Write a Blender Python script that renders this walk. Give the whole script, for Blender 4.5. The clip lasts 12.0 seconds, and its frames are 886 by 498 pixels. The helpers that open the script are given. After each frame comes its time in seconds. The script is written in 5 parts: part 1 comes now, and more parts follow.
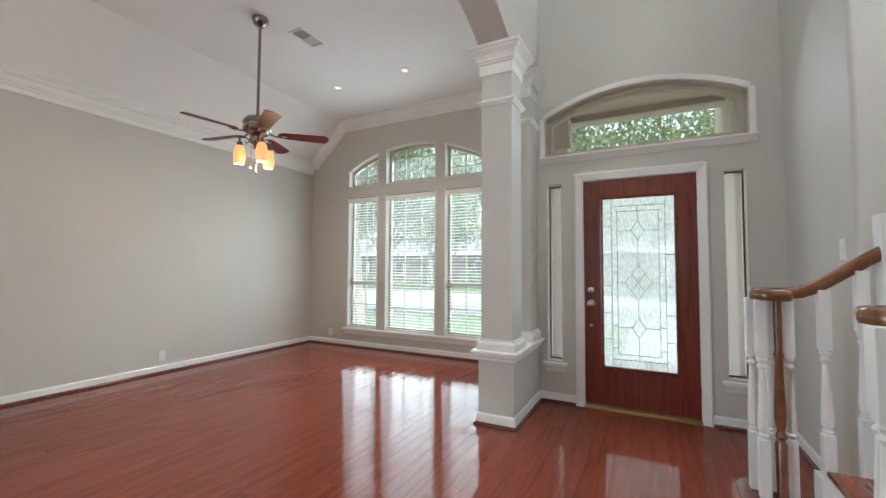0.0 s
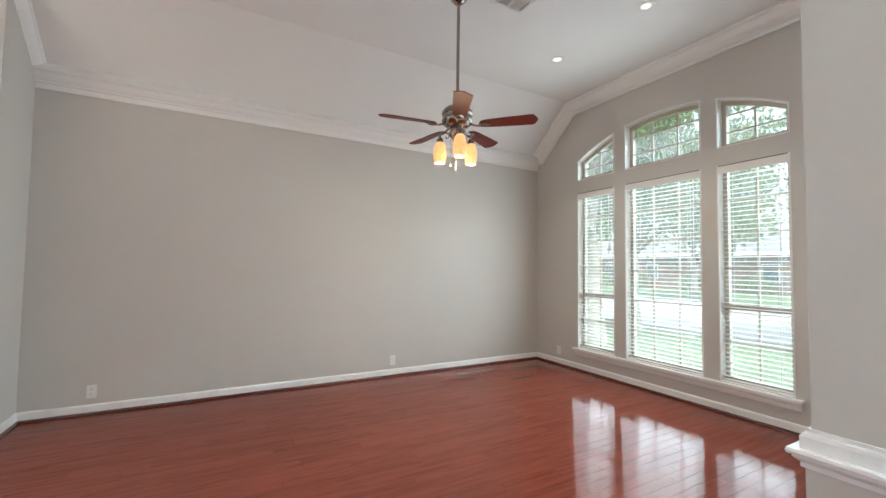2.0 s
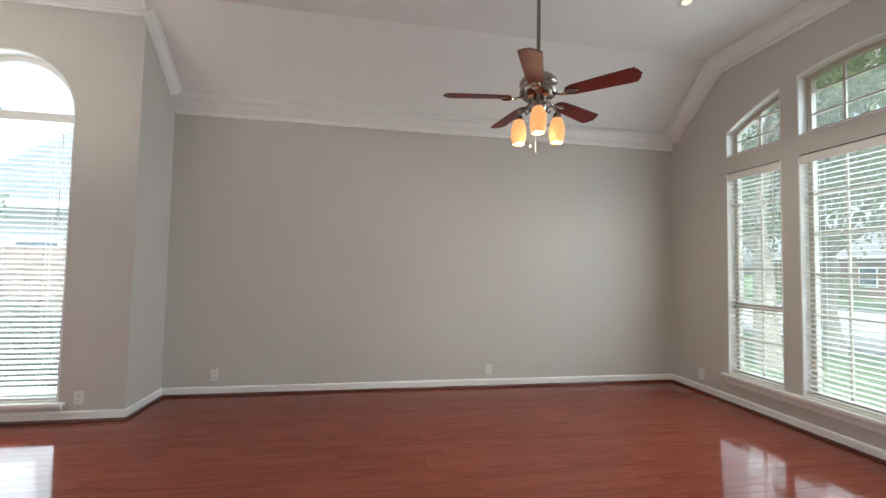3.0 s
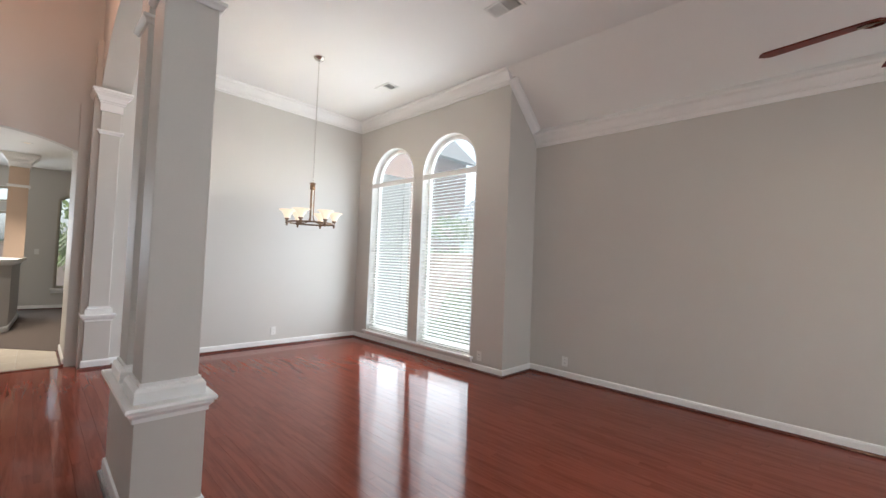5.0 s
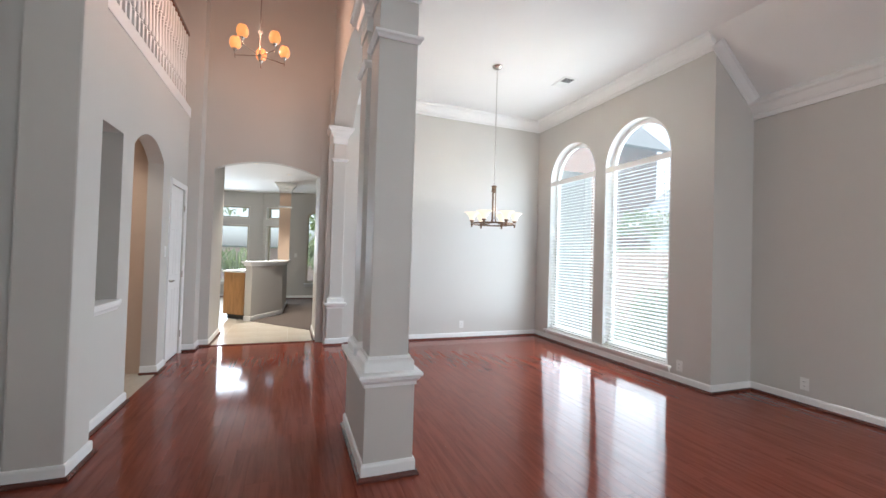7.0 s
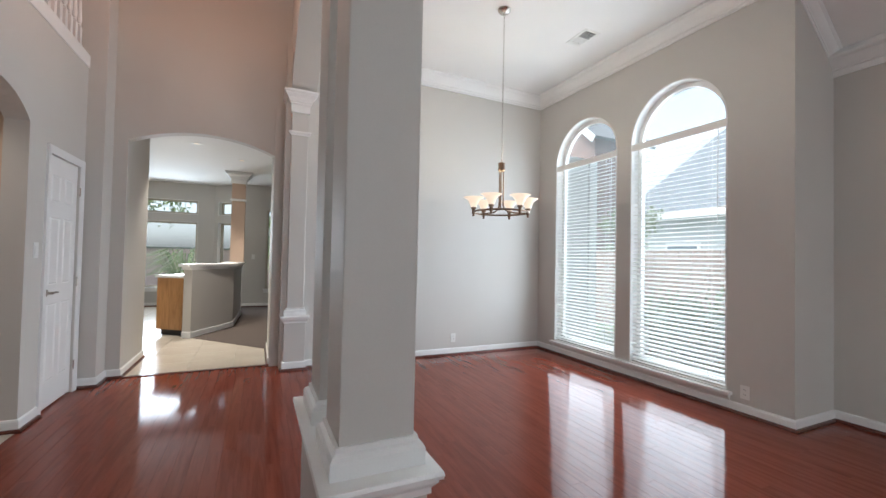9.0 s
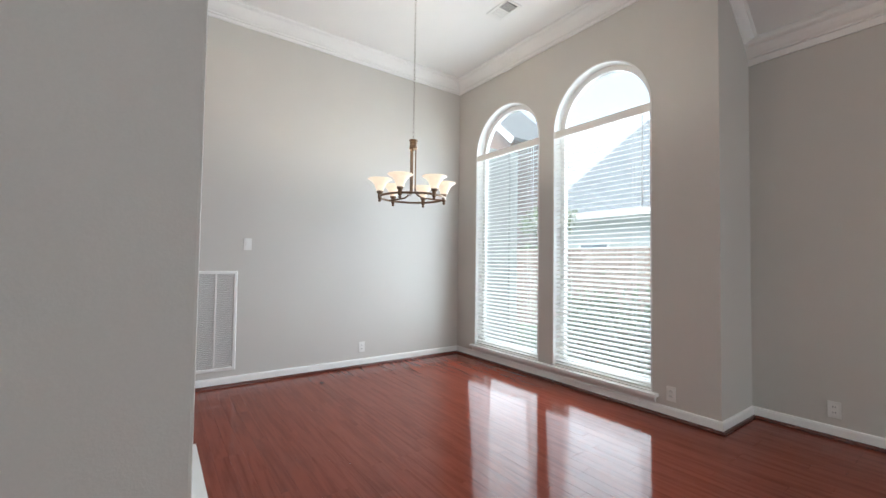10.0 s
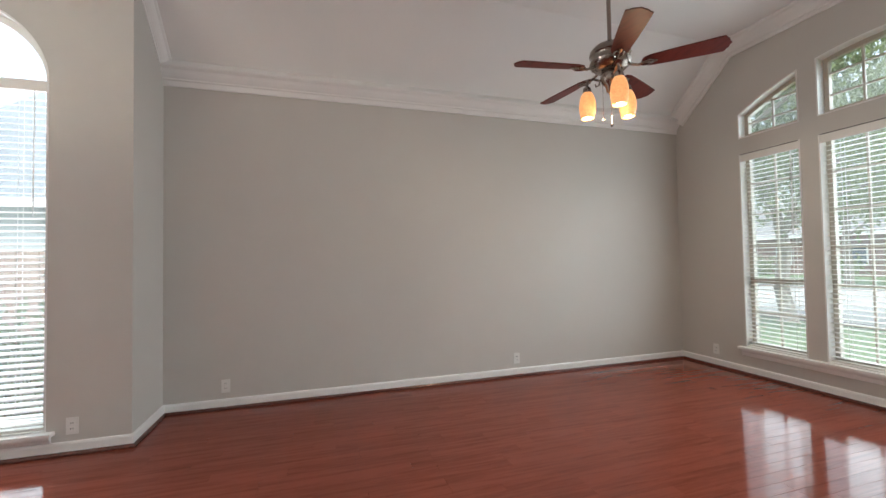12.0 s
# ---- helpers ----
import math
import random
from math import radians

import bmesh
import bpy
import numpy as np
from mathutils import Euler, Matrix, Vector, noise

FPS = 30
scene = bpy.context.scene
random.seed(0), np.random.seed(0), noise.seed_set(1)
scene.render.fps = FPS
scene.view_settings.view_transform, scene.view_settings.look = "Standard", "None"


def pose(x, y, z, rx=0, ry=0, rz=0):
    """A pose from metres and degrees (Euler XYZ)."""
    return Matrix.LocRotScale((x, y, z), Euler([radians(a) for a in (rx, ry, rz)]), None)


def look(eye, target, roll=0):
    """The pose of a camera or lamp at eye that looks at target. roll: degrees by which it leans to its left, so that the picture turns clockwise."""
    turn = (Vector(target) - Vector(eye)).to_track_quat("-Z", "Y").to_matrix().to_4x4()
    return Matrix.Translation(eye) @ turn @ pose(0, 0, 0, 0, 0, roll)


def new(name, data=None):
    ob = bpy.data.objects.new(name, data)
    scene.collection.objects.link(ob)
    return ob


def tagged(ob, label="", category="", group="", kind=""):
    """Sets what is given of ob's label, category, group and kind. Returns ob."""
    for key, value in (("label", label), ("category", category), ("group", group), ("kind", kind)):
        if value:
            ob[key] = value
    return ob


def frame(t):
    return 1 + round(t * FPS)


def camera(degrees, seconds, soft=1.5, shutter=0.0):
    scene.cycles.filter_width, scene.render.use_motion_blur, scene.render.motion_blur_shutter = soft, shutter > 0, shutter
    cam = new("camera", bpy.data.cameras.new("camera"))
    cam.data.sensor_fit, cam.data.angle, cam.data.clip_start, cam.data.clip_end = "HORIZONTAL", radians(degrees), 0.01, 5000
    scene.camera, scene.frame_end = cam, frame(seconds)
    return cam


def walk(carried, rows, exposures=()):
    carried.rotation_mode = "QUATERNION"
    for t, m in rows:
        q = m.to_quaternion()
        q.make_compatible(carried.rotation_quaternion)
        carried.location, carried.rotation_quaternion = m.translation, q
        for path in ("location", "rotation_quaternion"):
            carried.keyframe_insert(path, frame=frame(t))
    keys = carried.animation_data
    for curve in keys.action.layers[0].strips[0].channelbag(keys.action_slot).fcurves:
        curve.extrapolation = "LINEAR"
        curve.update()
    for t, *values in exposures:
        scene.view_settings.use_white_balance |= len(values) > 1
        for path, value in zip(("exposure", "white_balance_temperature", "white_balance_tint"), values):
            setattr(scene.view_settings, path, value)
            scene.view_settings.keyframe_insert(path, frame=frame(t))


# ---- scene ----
cam = camera(95.4, 12.0)
PATH = [
    (0, (0.278, -0.167, 1.274), (-0.638, 1.609, 1.367), 0.3),
    (0.5, (0.189, -0.018, 1.304), (-0.969, 1.61, 1.397), 0.5),
    (1, (0.004, 0.165, 1.339), (-1.386, 1.6, 1.432), 0.6),
    (1.5, (-0.117, 0.398, 1.352), (-1.704, 1.612, 1.439), 0.7),
    (2, (-0.202, 0.705, 1.369), (-1.95, 1.673, 1.458), 0.8),
    (2.5, (-0.357, 1.001, 1.35), (-2.231, 1.693, 1.441), 0.9),
    (4.5, (-0.507, 2.015, 1.375), (-2.23, 1.002, 1.447), 2.1),
    (5, (-0.39, 2.085, 1.345), (-1.816, 0.684, 1.409), 2.3),
    (5.5, (-0.23, 2.204, 1.311), (-1.363, 0.556, 1.362), 2.4),
    (6, (-0.138, 2.278, 1.312), (-1.019, 0.483, 1.353), 2.2),
    (6.5, (-0.237, 2.257, 1.326), (-0.958, 0.392, 1.362), 2.0),
    (8.5, (-0.449, 1.246, 1.277), (-1.143, -0.629, 1.313), 1.5),
    (9, (-0.547, 0.954, 1.283), (-1.383, -0.862, 1.329), 1.2),
    (9.5, (-0.71, 0.7, 1.258), (-1.69, -1.042, 1.312), 0.9),
    (10, (-0.972, 0.476, 1.217), (-2.133, -1.151, 1.283), 0.8),
    (10.5, (-1.131, 0.427, 1.184), (-2.481, -1.046, 1.271), 0.4),
    (11, (-1.185, 0.551, 1.214), (-2.941, -0.402, 1.31), -0.3),
    (11.5, (-1.092, 0.596, 1.281), (-3.089, 0.513, 1.356), -0.7),
    (12, (-0.875, 0.546, 1.297), (-2.785, 1.135, 1.354), -1.0),
]
walk(cam, [(t, look(eye, target, roll)) for t, eye, target, roll in PATH], exposures=[(0.0, 2.52, 5700, 2), (0.5, 2.45, 5700, 3), (1.0, 2.48, 5680, 3), (1.5, 2.58, 5640, 3), (2.0, 2.63, 5700, 2), (2.5, 2.50, 5720, 2), (4.5, 2.07, 6000, 9), (5.5, 2.10, 5900, 8), (6.5, 2.24, 5680, 7), (8.5, 2.06, 5680, 6), (9.0, 1.88, 5720, 7), (10.5, 2.02, 5800, 5), (11.0, 1.98, 5800, 6), (11.5, 2.08, 5900, 6), (12.0, 2.27, 5900, 6)])

# ---- world, sun and large lights ----
world = bpy.data.worlds.new("sky")
scene.world = world
world.use_nodes = True
wt = world.node_tree
sky = wt.nodes.new("ShaderNodeTexSky")
sky.sky_type, sky.sun_disc = "NISHITA", False
SUN_EL, SUN_AZ = 58.0, 112.0
sky.air_density, sky.dust_density, sky.ozone_density = 0.9, 4.0, 1.0
sky.sun_elevation, sky.sun_rotation = radians(SUN_EL), radians(SUN_AZ)
haze = wt.nodes.new("ShaderNodeHueSaturation")
haze.inputs["Saturation"].default_value, haze.inputs["Value"].default_value = 0.35, 0.72
wt.links.new(sky.outputs[0], haze.inputs["Color"])
wt.links.new(haze.outputs[0], wt.nodes["Background"].inputs[0])
wt.nodes["Background"].inputs[1].default_value = 0.14
sun = new("sun", bpy.data.lights.new("sun", "SUN"))
sun.data.energy, sun.data.angle, sun.data.color = 1.0, radians(0.6), (1.0, 0.95, 0.88)
sdir = Vector((math.sin(radians(SUN_AZ)) * math.cos(radians(SUN_EL)), math.cos(radians(SUN_AZ)) * math.cos(radians(SUN_EL)), math.sin(radians(SUN_EL))))
sun.matrix_basis = look(sdir * 30, (0, 0, 0))


def window_light(at, aim, w, h, power, color=(0.93, 0.97, 1.0), spread=150):
    """An area lamp standing in for sky light at one opening."""
    d = bpy.data.lights.new("window_light", "AREA")
    d.shape, d.size, d.size_y, d.energy, d.color = "RECTANGLE", w, h, power, color
    d.spread = radians(spread)
    ob = new("window_light", d)
    ob.matrix_basis = look(at, aim)
    return ob


def bulb(at, power, color=(1.0, 0.72, 0.42), radius=0.03):
    d = bpy.data.lights.new("bulb", "POINT")
    d.energy, d.color, d.shadow_soft_size = power, color, radius
    ob = new("bulb", d)
    ob.location = at
    return ob


LIVING_WIN, DINING_WIN, DOOR_WIN, KITCHEN_WIN, UPPER_FILL = 29, 28, 8, 15, 56
for wx, ww, share in ((-3.845, 0.55, 0.26), (-2.955, 0.85, 0.48), (-2.065, 0.55, 0.26)):
    window_light((wx, 4.94, 1.5), (wx, 0, 1.8), ww, 2.3, LIVING_WIN * 0.16 * share, spread=175)
    window_light((wx, 5.20, 1.6), (wx, 0, 1.4), ww + 0.05, 2.7, LIVING_WIN * 0.42 * share, spread=130)
for wy in (-3.0, -1.77):
    window_light((-4.30, wy, 1.5), (0, wy + 0.05, 1.8), 0.95, 2.5, DINING_WIN * 0.16, spread=175)
    window_light((-4.56, wy, 1.6), (0, wy, 1.4), 1.0, 2.9, DINING_WIN * 0.36, spread=145)
window_light((0.18, 4.05, 1.2), (0.18, 0, 1.2), 1.5, 1.8, DOOR_WIN * 0.17, (1.0, 0.985, 0.96))
window_light((0.18, 3.70, 2.62), (0.18, 0, 1.2), 1.2, 0.4, DOOR_WIN * 0.10)
window_light((1.4, -10.5, 1.6), (0.8, 0, 1.2), 1.4, 2.0, KITCHEN_WIN)
# Upturned fill lamp for the foyer, at an unseen stairwell opening added for it.
window_light((4.18, 2.10, 4.25), (0.6, 1.9, 8.2), 1.0, 1.2, UPPER_FILL, spread=95)

# ---- materials ----


def mat(name, color, rough=0.5, metal=0.0, var=0.06, scale=6.0, fine=90.0, bump=0.05, spread=0.0, island=False, coat=0.0, alpha=None, emit=None, power=0.0, stretch=(1, 1, 1)):
    """A painted or natural surface: colour varied at two scales, with fine relief."""
    m = bpy.data.materials.new(name)
    m.use_nodes = True
    n, k = m.node_tree.nodes, m.node_tree.links
    b = n["Principled BSDF"]
    b.inputs["Roughness"].default_value, b.inputs["Metallic"].default_value = rough, metal
    b.inputs["Coat Weight"].default_value = coat
    b.inputs["Coat Roughness"].default_value = 0.06
    co = n.new("ShaderNodeTexCoord")
    mp = n.new("ShaderNodeMapping")
    mp.inputs["Scale"].default_value = stretch
    k.new(co.outputs["Object"], mp.inputs["Vector"])
    n1, n2 = n.new("ShaderNodeTexNoise"), n.new("ShaderNodeTexNoise")
    n1.inputs["Scale"].default_value, n1.inputs["Detail"].default_value = scale, 4
    n2.inputs["Scale"].default_value, n2.inputs["Detail"].default_value = fine, 3
    for q in (n1, n2):
        k.new(mp.outputs[0], q.inputs["Vector"])
    add = n.new("ShaderNodeMath")
    add.operation = "ADD"
    k.new(n1.outputs["Fac"], add.inputs[0]), k.new(n2.outputs["Fac"], add.inputs[1])
    fac = add.outputs[0]
    if spread:
        oi = n.new("ShaderNodeNewGeometry" if island else "ShaderNodeObjectInfo")
        mu = n.new("ShaderNodeMath")
        mu.operation, mu.inputs[1].default_value = "MULTIPLY_ADD", spread
        k.new(oi.outputs["Random Per Island" if island else "Random"], mu.inputs[0])
        k.new(fac, mu.inputs[2])
        fac = mu.outputs[0]
    ramp = n.new("ShaderNodeMapRange")
    ramp.inputs[1].default_value, ramp.inputs[2].default_value = 0.6, 1.4 + spread
    ramp.inputs[3].default_value, ramp.inputs[4].default_value = 1 - var, 1 + var
    k.new(fac, ramp.inputs[0])
    mul = n.new("ShaderNodeVectorMath")
    mul.operation, mul.inputs[0].default_value = "SCALE", color
    k.new(ramp.outputs[0], mul.inputs["Scale"])
    k.new(mul.outputs[0], b.inputs["Base Color"])
    if bump:
        bp = n.new("ShaderNodeBump")
        bp.inputs["Strength"].default_value, bp.inputs["Distance"].default_value = bump, 0.01
        k.new(n2.outputs["Fac"], bp.inputs["Height"])
        k.new(bp.outputs[0], b.inputs["Normal"])
    if emit:
        b.inputs["Emission Color"].default_value, b.inputs["Emission Strength"].default_value = (*emit, 1), power
    return m


def glass_mat(name, tint=(1, 1, 1), rough=0.0, frost_haze=0.0):
    """Thin clear glass: light passes, with a mirror image by Fresnel."""
    m = bpy.data.materials.new(name)
    m.use_nodes = True
    n, k = m.node_tree.nodes, m.node_tree.links
    n.remove(n["Principled BSDF"])
    out = n["Material Output"]
    tr, gl, mx, lw = n.new("ShaderNodeBsdfTransparent"), n.new("ShaderNodeBsdfGlossy"), n.new("ShaderNodeMixShader"), n.new("ShaderNodeLayerWeight")
    tr.inputs[0].default_value = (*tint, 1)
    gl.inputs["Roughness"].default_value = rough
    pw, sc = n.new("ShaderNodeMath"), n.new("ShaderNodeMath")
    pw.operation, pw.inputs[1].default_value = "POWER", 5.0
    sc.operation, sc.inputs[1].default_value, sc.inputs[2].default_value = "MULTIPLY_ADD", 0.9, 0.03
    lw.inputs[0].default_value = 0.5
    k.new(lw.outputs["Facing"], pw.inputs[0]), k.new(pw.outputs[0], sc.inputs[0]), k.new(sc.outputs[0], mx.inputs[0])
    through_glass = tr.outputs[0]
    # A translucent share: real texture in the door, painted-in haze in clear panes.
    if frost_haze:
        tl, mf = n.new("ShaderNodeBsdfTranslucent"), n.new("ShaderNodeMixShader")
        tl.inputs[0].default_value, mf.inputs[0].default_value = (0.95, 0.97, 0.96, 1), frost_haze
        if frost_haze > 0.35:
            nz, mr = n.new("ShaderNodeTexNoise"), n.new("ShaderNodeMapRange")
            nz.inputs["Scale"].default_value, nz.inputs["Detail"].default_value = 30.0, 5
            mr.inputs[1].default_value, mr.inputs[2].default_value = 0.3, 0.7
            mr.inputs[3].default_value, mr.inputs[4].default_value = frost_haze - 0.08, frost_haze + 0.10
            k.new(nz.outputs["Fac"], mr.inputs[0]), k.new(mr.outputs[0], mf.inputs[0])
        k.new(tr.outputs[0], mf.inputs[1]), k.new(tl.outputs[0], mf.inputs[2])
        through_glass = mf.outputs[0]
    k.new(through_glass, mx.inputs[1]), k.new(gl.outputs[0], mx.inputs[2]), k.new(mx.outputs[0], out.inputs[0])
    return m


def wood_mat(name, dark, light, rough=0.3, scale=3.0, stretch=(1, 14, 14), coat=0.3, spread=0.5, island=False, bump=0.02, spec=0.5):
    """Varnished wood: long grain, per-piece tone."""
    m = bpy.data.materials.new(name)
    m.use_nodes = True
    n, k = m.node_tree.nodes, m.node_tree.links
    b = n["Principled BSDF"]
    b.inputs["Roughness"].default_value, b.inputs["Coat Weight"].default_value, b.inputs["Coat Roughness"].default_value = rough, coat, 0.08
    b.inputs["Specular IOR Level"].default_value = spec
    co, mp, n1, n2 = n.new("ShaderNodeTexCoord"), n.new("ShaderNodeMapping"), n.new("ShaderNodeTexNoise"), n.new("ShaderNodeTexNoise")
    mp.inputs["Scale"].default_value = stretch
    k.new(co.outputs["Object"], mp.inputs["Vector"])
    oi = n.new("ShaderNodeNewGeometry" if island else "ShaderNodeObjectInfo")
    rnd = oi.outputs["Random Per Island" if island else "Random"]
    off = n.new("ShaderNodeVectorMath")
    off.operation, off.inputs[1].default_value = "MULTIPLY_ADD", (37, 51, 23)
    k.new(rnd, off.inputs[0]), k.new(mp.outputs[0], off.inputs[2])
    n1.inputs["Scale"].default_value, n1.inputs["Detail"].default_value, n1.inputs["Distortion"].default_value = scale, 6, 0.8
    n2.inputs["Scale"].default_value, n2.inputs["Detail"].default_value = scale * 6, 3
    k.new(off.outputs[0], n1.inputs["Vector"]), k.new(off.outputs[0], n2.inputs["Vector"])
    a = n.new("ShaderNodeMath")
    a.operation, a.inputs[1].default_value = "MULTIPLY_ADD", 0.35
    k.new(n2.outputs["Fac"], a.inputs[0]), k.new(n1.outputs["Fac"], a.inputs[2])
    c = n.new("ShaderNodeMath")
    c.operation, c.inputs[1].default_value = "MULTIPLY_ADD", spread
    k.new(rnd, c.inputs[0]), k.new(a.outputs[0], c.inputs[2])
    r = n.new("ShaderNodeValToRGB")
    r.color_ramp.elements[0].position, r.color_ramp.elements[0].color = 0.45, (*dark, 1)
    r.color_ramp.elements[1].position, r.color_ramp.elements[1].color = min(0.99, 0.75 + spread * 0.7), (*light, 1)
    k.new(c.outputs[0], r.inputs[0]), k.new(r.outputs[0], b.inputs["Base Color"])
    bp = n.new("ShaderNodeBump")
    bp.inputs["Strength"].default_value, bp.inputs["Distance"].default_value = bump, 0.004
    k.new(n1.outputs["Fac"], bp.inputs["Height"]), k.new(bp.outputs[0], b.inputs["Normal"])
    return m


M_WALL = mat("grey_wall_paint", (0.585, 0.56, 0.52), 0.55, var=0.035, scale=0.9, fine=220, bump=0.04)
M_WHITE = mat("white_trim_paint", (0.84, 0.83, 0.81), 0.32, var=0.03, scale=3, fine=150, bump=0.02)
M_CEIL = mat("white_ceiling_paint", (0.82, 0.805, 0.785), 0.8, var=0.03, scale=1.2, fine=260, bump=0.06)
M_FLOOR = wood_mat("cherry_floor_planks", (0.150, 0.032, 0.018), (0.230, 0.055, 0.032), rough=0.085, scale=1.6, coat=0.0, spread=0.10, spec=0.20, bump=0.03)
M_FLOOR_REST = wood_mat("cherry_floor_far_planks", (0.150, 0.032, 0.018), (0.230, 0.055, 0.032), rough=0.085, scale=1.6, coat=0.0, spread=0.10, spec=0.20, bump=0.03, island=True)
M_SHOE = wood_mat("cherry_shoe_moulding", (0.055, 0.014, 0.009), (0.11, 0.028, 0.018), rough=0.25, spread=0.1)
M_DOOR = wood_mat("mahogany_door", (0.085, 0.010, 0.006), (0.180, 0.026, 0.014), rough=0.25, scale=2.0, stretch=(12, 12, 1), coat=0.4, spread=0.05)
M_RAIL = wood_mat("oak_handrail", (0.115, 0.040, 0.014), (0.20, 0.075, 0.028), rough=0.2, scale=9.0, stretch=(1, 3, 1), coat=0.5, spread=0.05)
M_BLADE = wood_mat("rosewood_fan_blade", (0.065, 0.008, 0.006), (0.135, 0.018, 0.011), rough=0.45, scale=3.0, spec=0.2, coat=0.0, spread=0.1)
M_PEWTER = mat("dark_pewter", (0.30, 0.255, 0.22), 0.22, 1.0, var=0.12, bump=0.0)
M_NICKEL = mat("brushed_nickel", (0.55, 0.51, 0.46), 0.25, 1.0, var=0.08, bump=0.0)
M_SATIN = mat("satin_nickel", (0.30, 0.27, 0.24), 0.55, 1.0, var=0.08, bump=0.0)
M_BRONZE = mat("aged_bronze", (0.22, 0.15, 0.10), 0.35, 1.0, var=0.15, bump=0.0)
M_BRASS = mat("brass", (0.55, 0.38, 0.14), 0.35, 1.0, var=0.1, bump=0.0)
M_FRAME = mat("beige_window_frame", (0.50, 0.45, 0.37), 0.45, var=0.04, bump=0.01)
M_BLIND = mat("white_blind_slat", (0.82, 0.80, 0.76), 0.35, var=0.03, scale=8, bump=0.0)
M_PLASTIC = mat("white_plastic", (0.78, 0.77, 0.74), 0.35, var=0.02, bump=0.0)
M_DARK = mat("dark_slot", (0.03, 0.03, 0.03), 0.6, var=0.1, bump=0.0)
# Shade behind vent and grille louvres, coloured into their flat backings.
M_VENTDARK = mat("vent_shadow_grey", (0.16, 0.155, 0.15), 0.6, var=0.1, bump=0.0)
M_GRILLE = mat("grille_shade_grey", (0.5, 0.49, 0.48), 0.6, var=0.1, bump=0.0)
M_LEAD = mat("lead_came", (0.15, 0.15, 0.155), 0.4, 0.8, var=0.1, bump=0.0)
# The small translucent share is glare haze put into otherwise clear panes.
M_GLASS = glass_mat("clear_glass", (0.95, 0.97, 0.96), frost_haze=0.03)
# Clear sidelights, with haze put into the pane to lift the dim porch.
M_SIDEGLASS = glass_mat("hazed_sidelight_glass", (0.97, 0.95, 0.93), 0.05, frost_haze=0.16)
M_DOORGLASS = glass_mat("leaded_door_glass", (0.93, 0.97, 0.96), 0.08, frost_haze=0.36)
M_SHADE_DEEP = mat("deep_orange_cup_glass", (0.40, 0.10, 0.03), 0.4, var=0.3, scale=22, bump=0.05, emit=(1.0, 0.36, 0.10), power=0.22)
M_SHADE = mat("amber_scavo_glass", (0.46, 0.20, 0.07), 0.4, var=0.45, scale=22, bump=0.05, emit=(1.0, 0.40, 0.14), power=0.2)
M_SHADE2 = mat("cream_alabaster_glass", (0.75, 0.62, 0.45), 0.4, var=0.12, scale=25, bump=0.03, emit=(1.0, 0.77, 0.55), power=0.23)
M_LENS = mat("dim_downlight_lens", (0.8, 0.7, 0.58), 0.5, var=0.02, bump=0.0, emit=(1.0, 0.74, 0.50), power=0.22)
M_LAMPEND = mat("lit_lamp_face", (0.9, 0.85, 0.75), 0.5, var=0.02, bump=0.0, emit=(1.0, 0.78, 0.52), power=1.6)
M_TILE = mat("beige_stone_tile", (0.52, 0.46, 0.38), 0.25, var=0.14, scale=2.5, fine=30, bump=0.03, spread=0.3)
M_GROUT = mat("grout", (0.40, 0.36, 0.30), 0.8, var=0.1)
M_CARPET = mat("dark_carpet", (0.095, 0.072, 0.060), 0.95, var=0.25, scale=30, fine=400, bump=0.6)
M_OAKCAB = wood_mat("honey_oak_cabinet", (0.30, 0.14, 0.045), (0.48, 0.25, 0.09), rough=0.35, scale=2.5, stretch=(10, 10, 1), coat=0.2, spread=0.05)
M_PEACH = mat("peach_wall_paint", (0.62, 0.46, 0.34), 0.6, var=0.04, scale=1.5, bump=0.04)
M_TREAD = wood_mat("cherry_stair_tread", (0.125, 0.030, 0.017), (0.20, 0.052, 0.030), rough=0.16, scale=3.0, stretch=(14, 1, 14), coat=0.2, spread=0.08)
M_GRASS = mat("lawn", (0.085, 0.125, 0.042), 0.9, var=0.35, scale=1.2, fine=40, bump=0.5)
M_ROAD = mat("pale_concrete_road", (0.27, 0.262, 0.25), 0.9, var=0.12, scale=0.6, fine=25, bump=0.1)
M_PORCH = mat("pale_porch_concrete", (0.58, 0.55, 0.50), 0.85, var=0.1, scale=2, fine=40, bump=0.1)
M_BRICK = mat("red_brick", (0.25, 0.155, 0.125), 0.85, var=0.25, scale=2, fine=14, bump=0.2)
M_PINKBRICK = mat("pale_pink_brick", (0.66, 0.46, 0.44), 0.85, var=0.2, scale=2, fine=14, bump=0.2)
M_STUCCO = mat("peach_stucco", (0.76, 0.63, 0.54), 0.85, var=0.06, scale=4, fine=60, bump=0.15)
M_ROOF = mat("grey_shingle_roof", (0.17, 0.165, 0.165), 0.9, var=0.25, scale=3, fine=18, bump=0.3)
M_BARK = mat("pale_bark", (0.33, 0.285, 0.235), 0.9, var=0.3, scale=6, fine=35, bump=0.5, stretch=(3, 3, 0.6))
M_LEAF = mat("tree_leaf", (0.165, 0.18, 0.10), 0.6, var=0.5, scale=0.7, fine=6, bump=0.0, spread=0.6, island=True)
lt = M_LEAF.node_tree
ltr, lmx = lt.nodes.new("ShaderNodeBsdfTranslucent"), lt.nodes.new("ShaderNodeMixShader")
ltr.inputs[0].default_value, lmx.inputs[0].default_value = (0.27, 0.33, 0.13, 1), 0.5
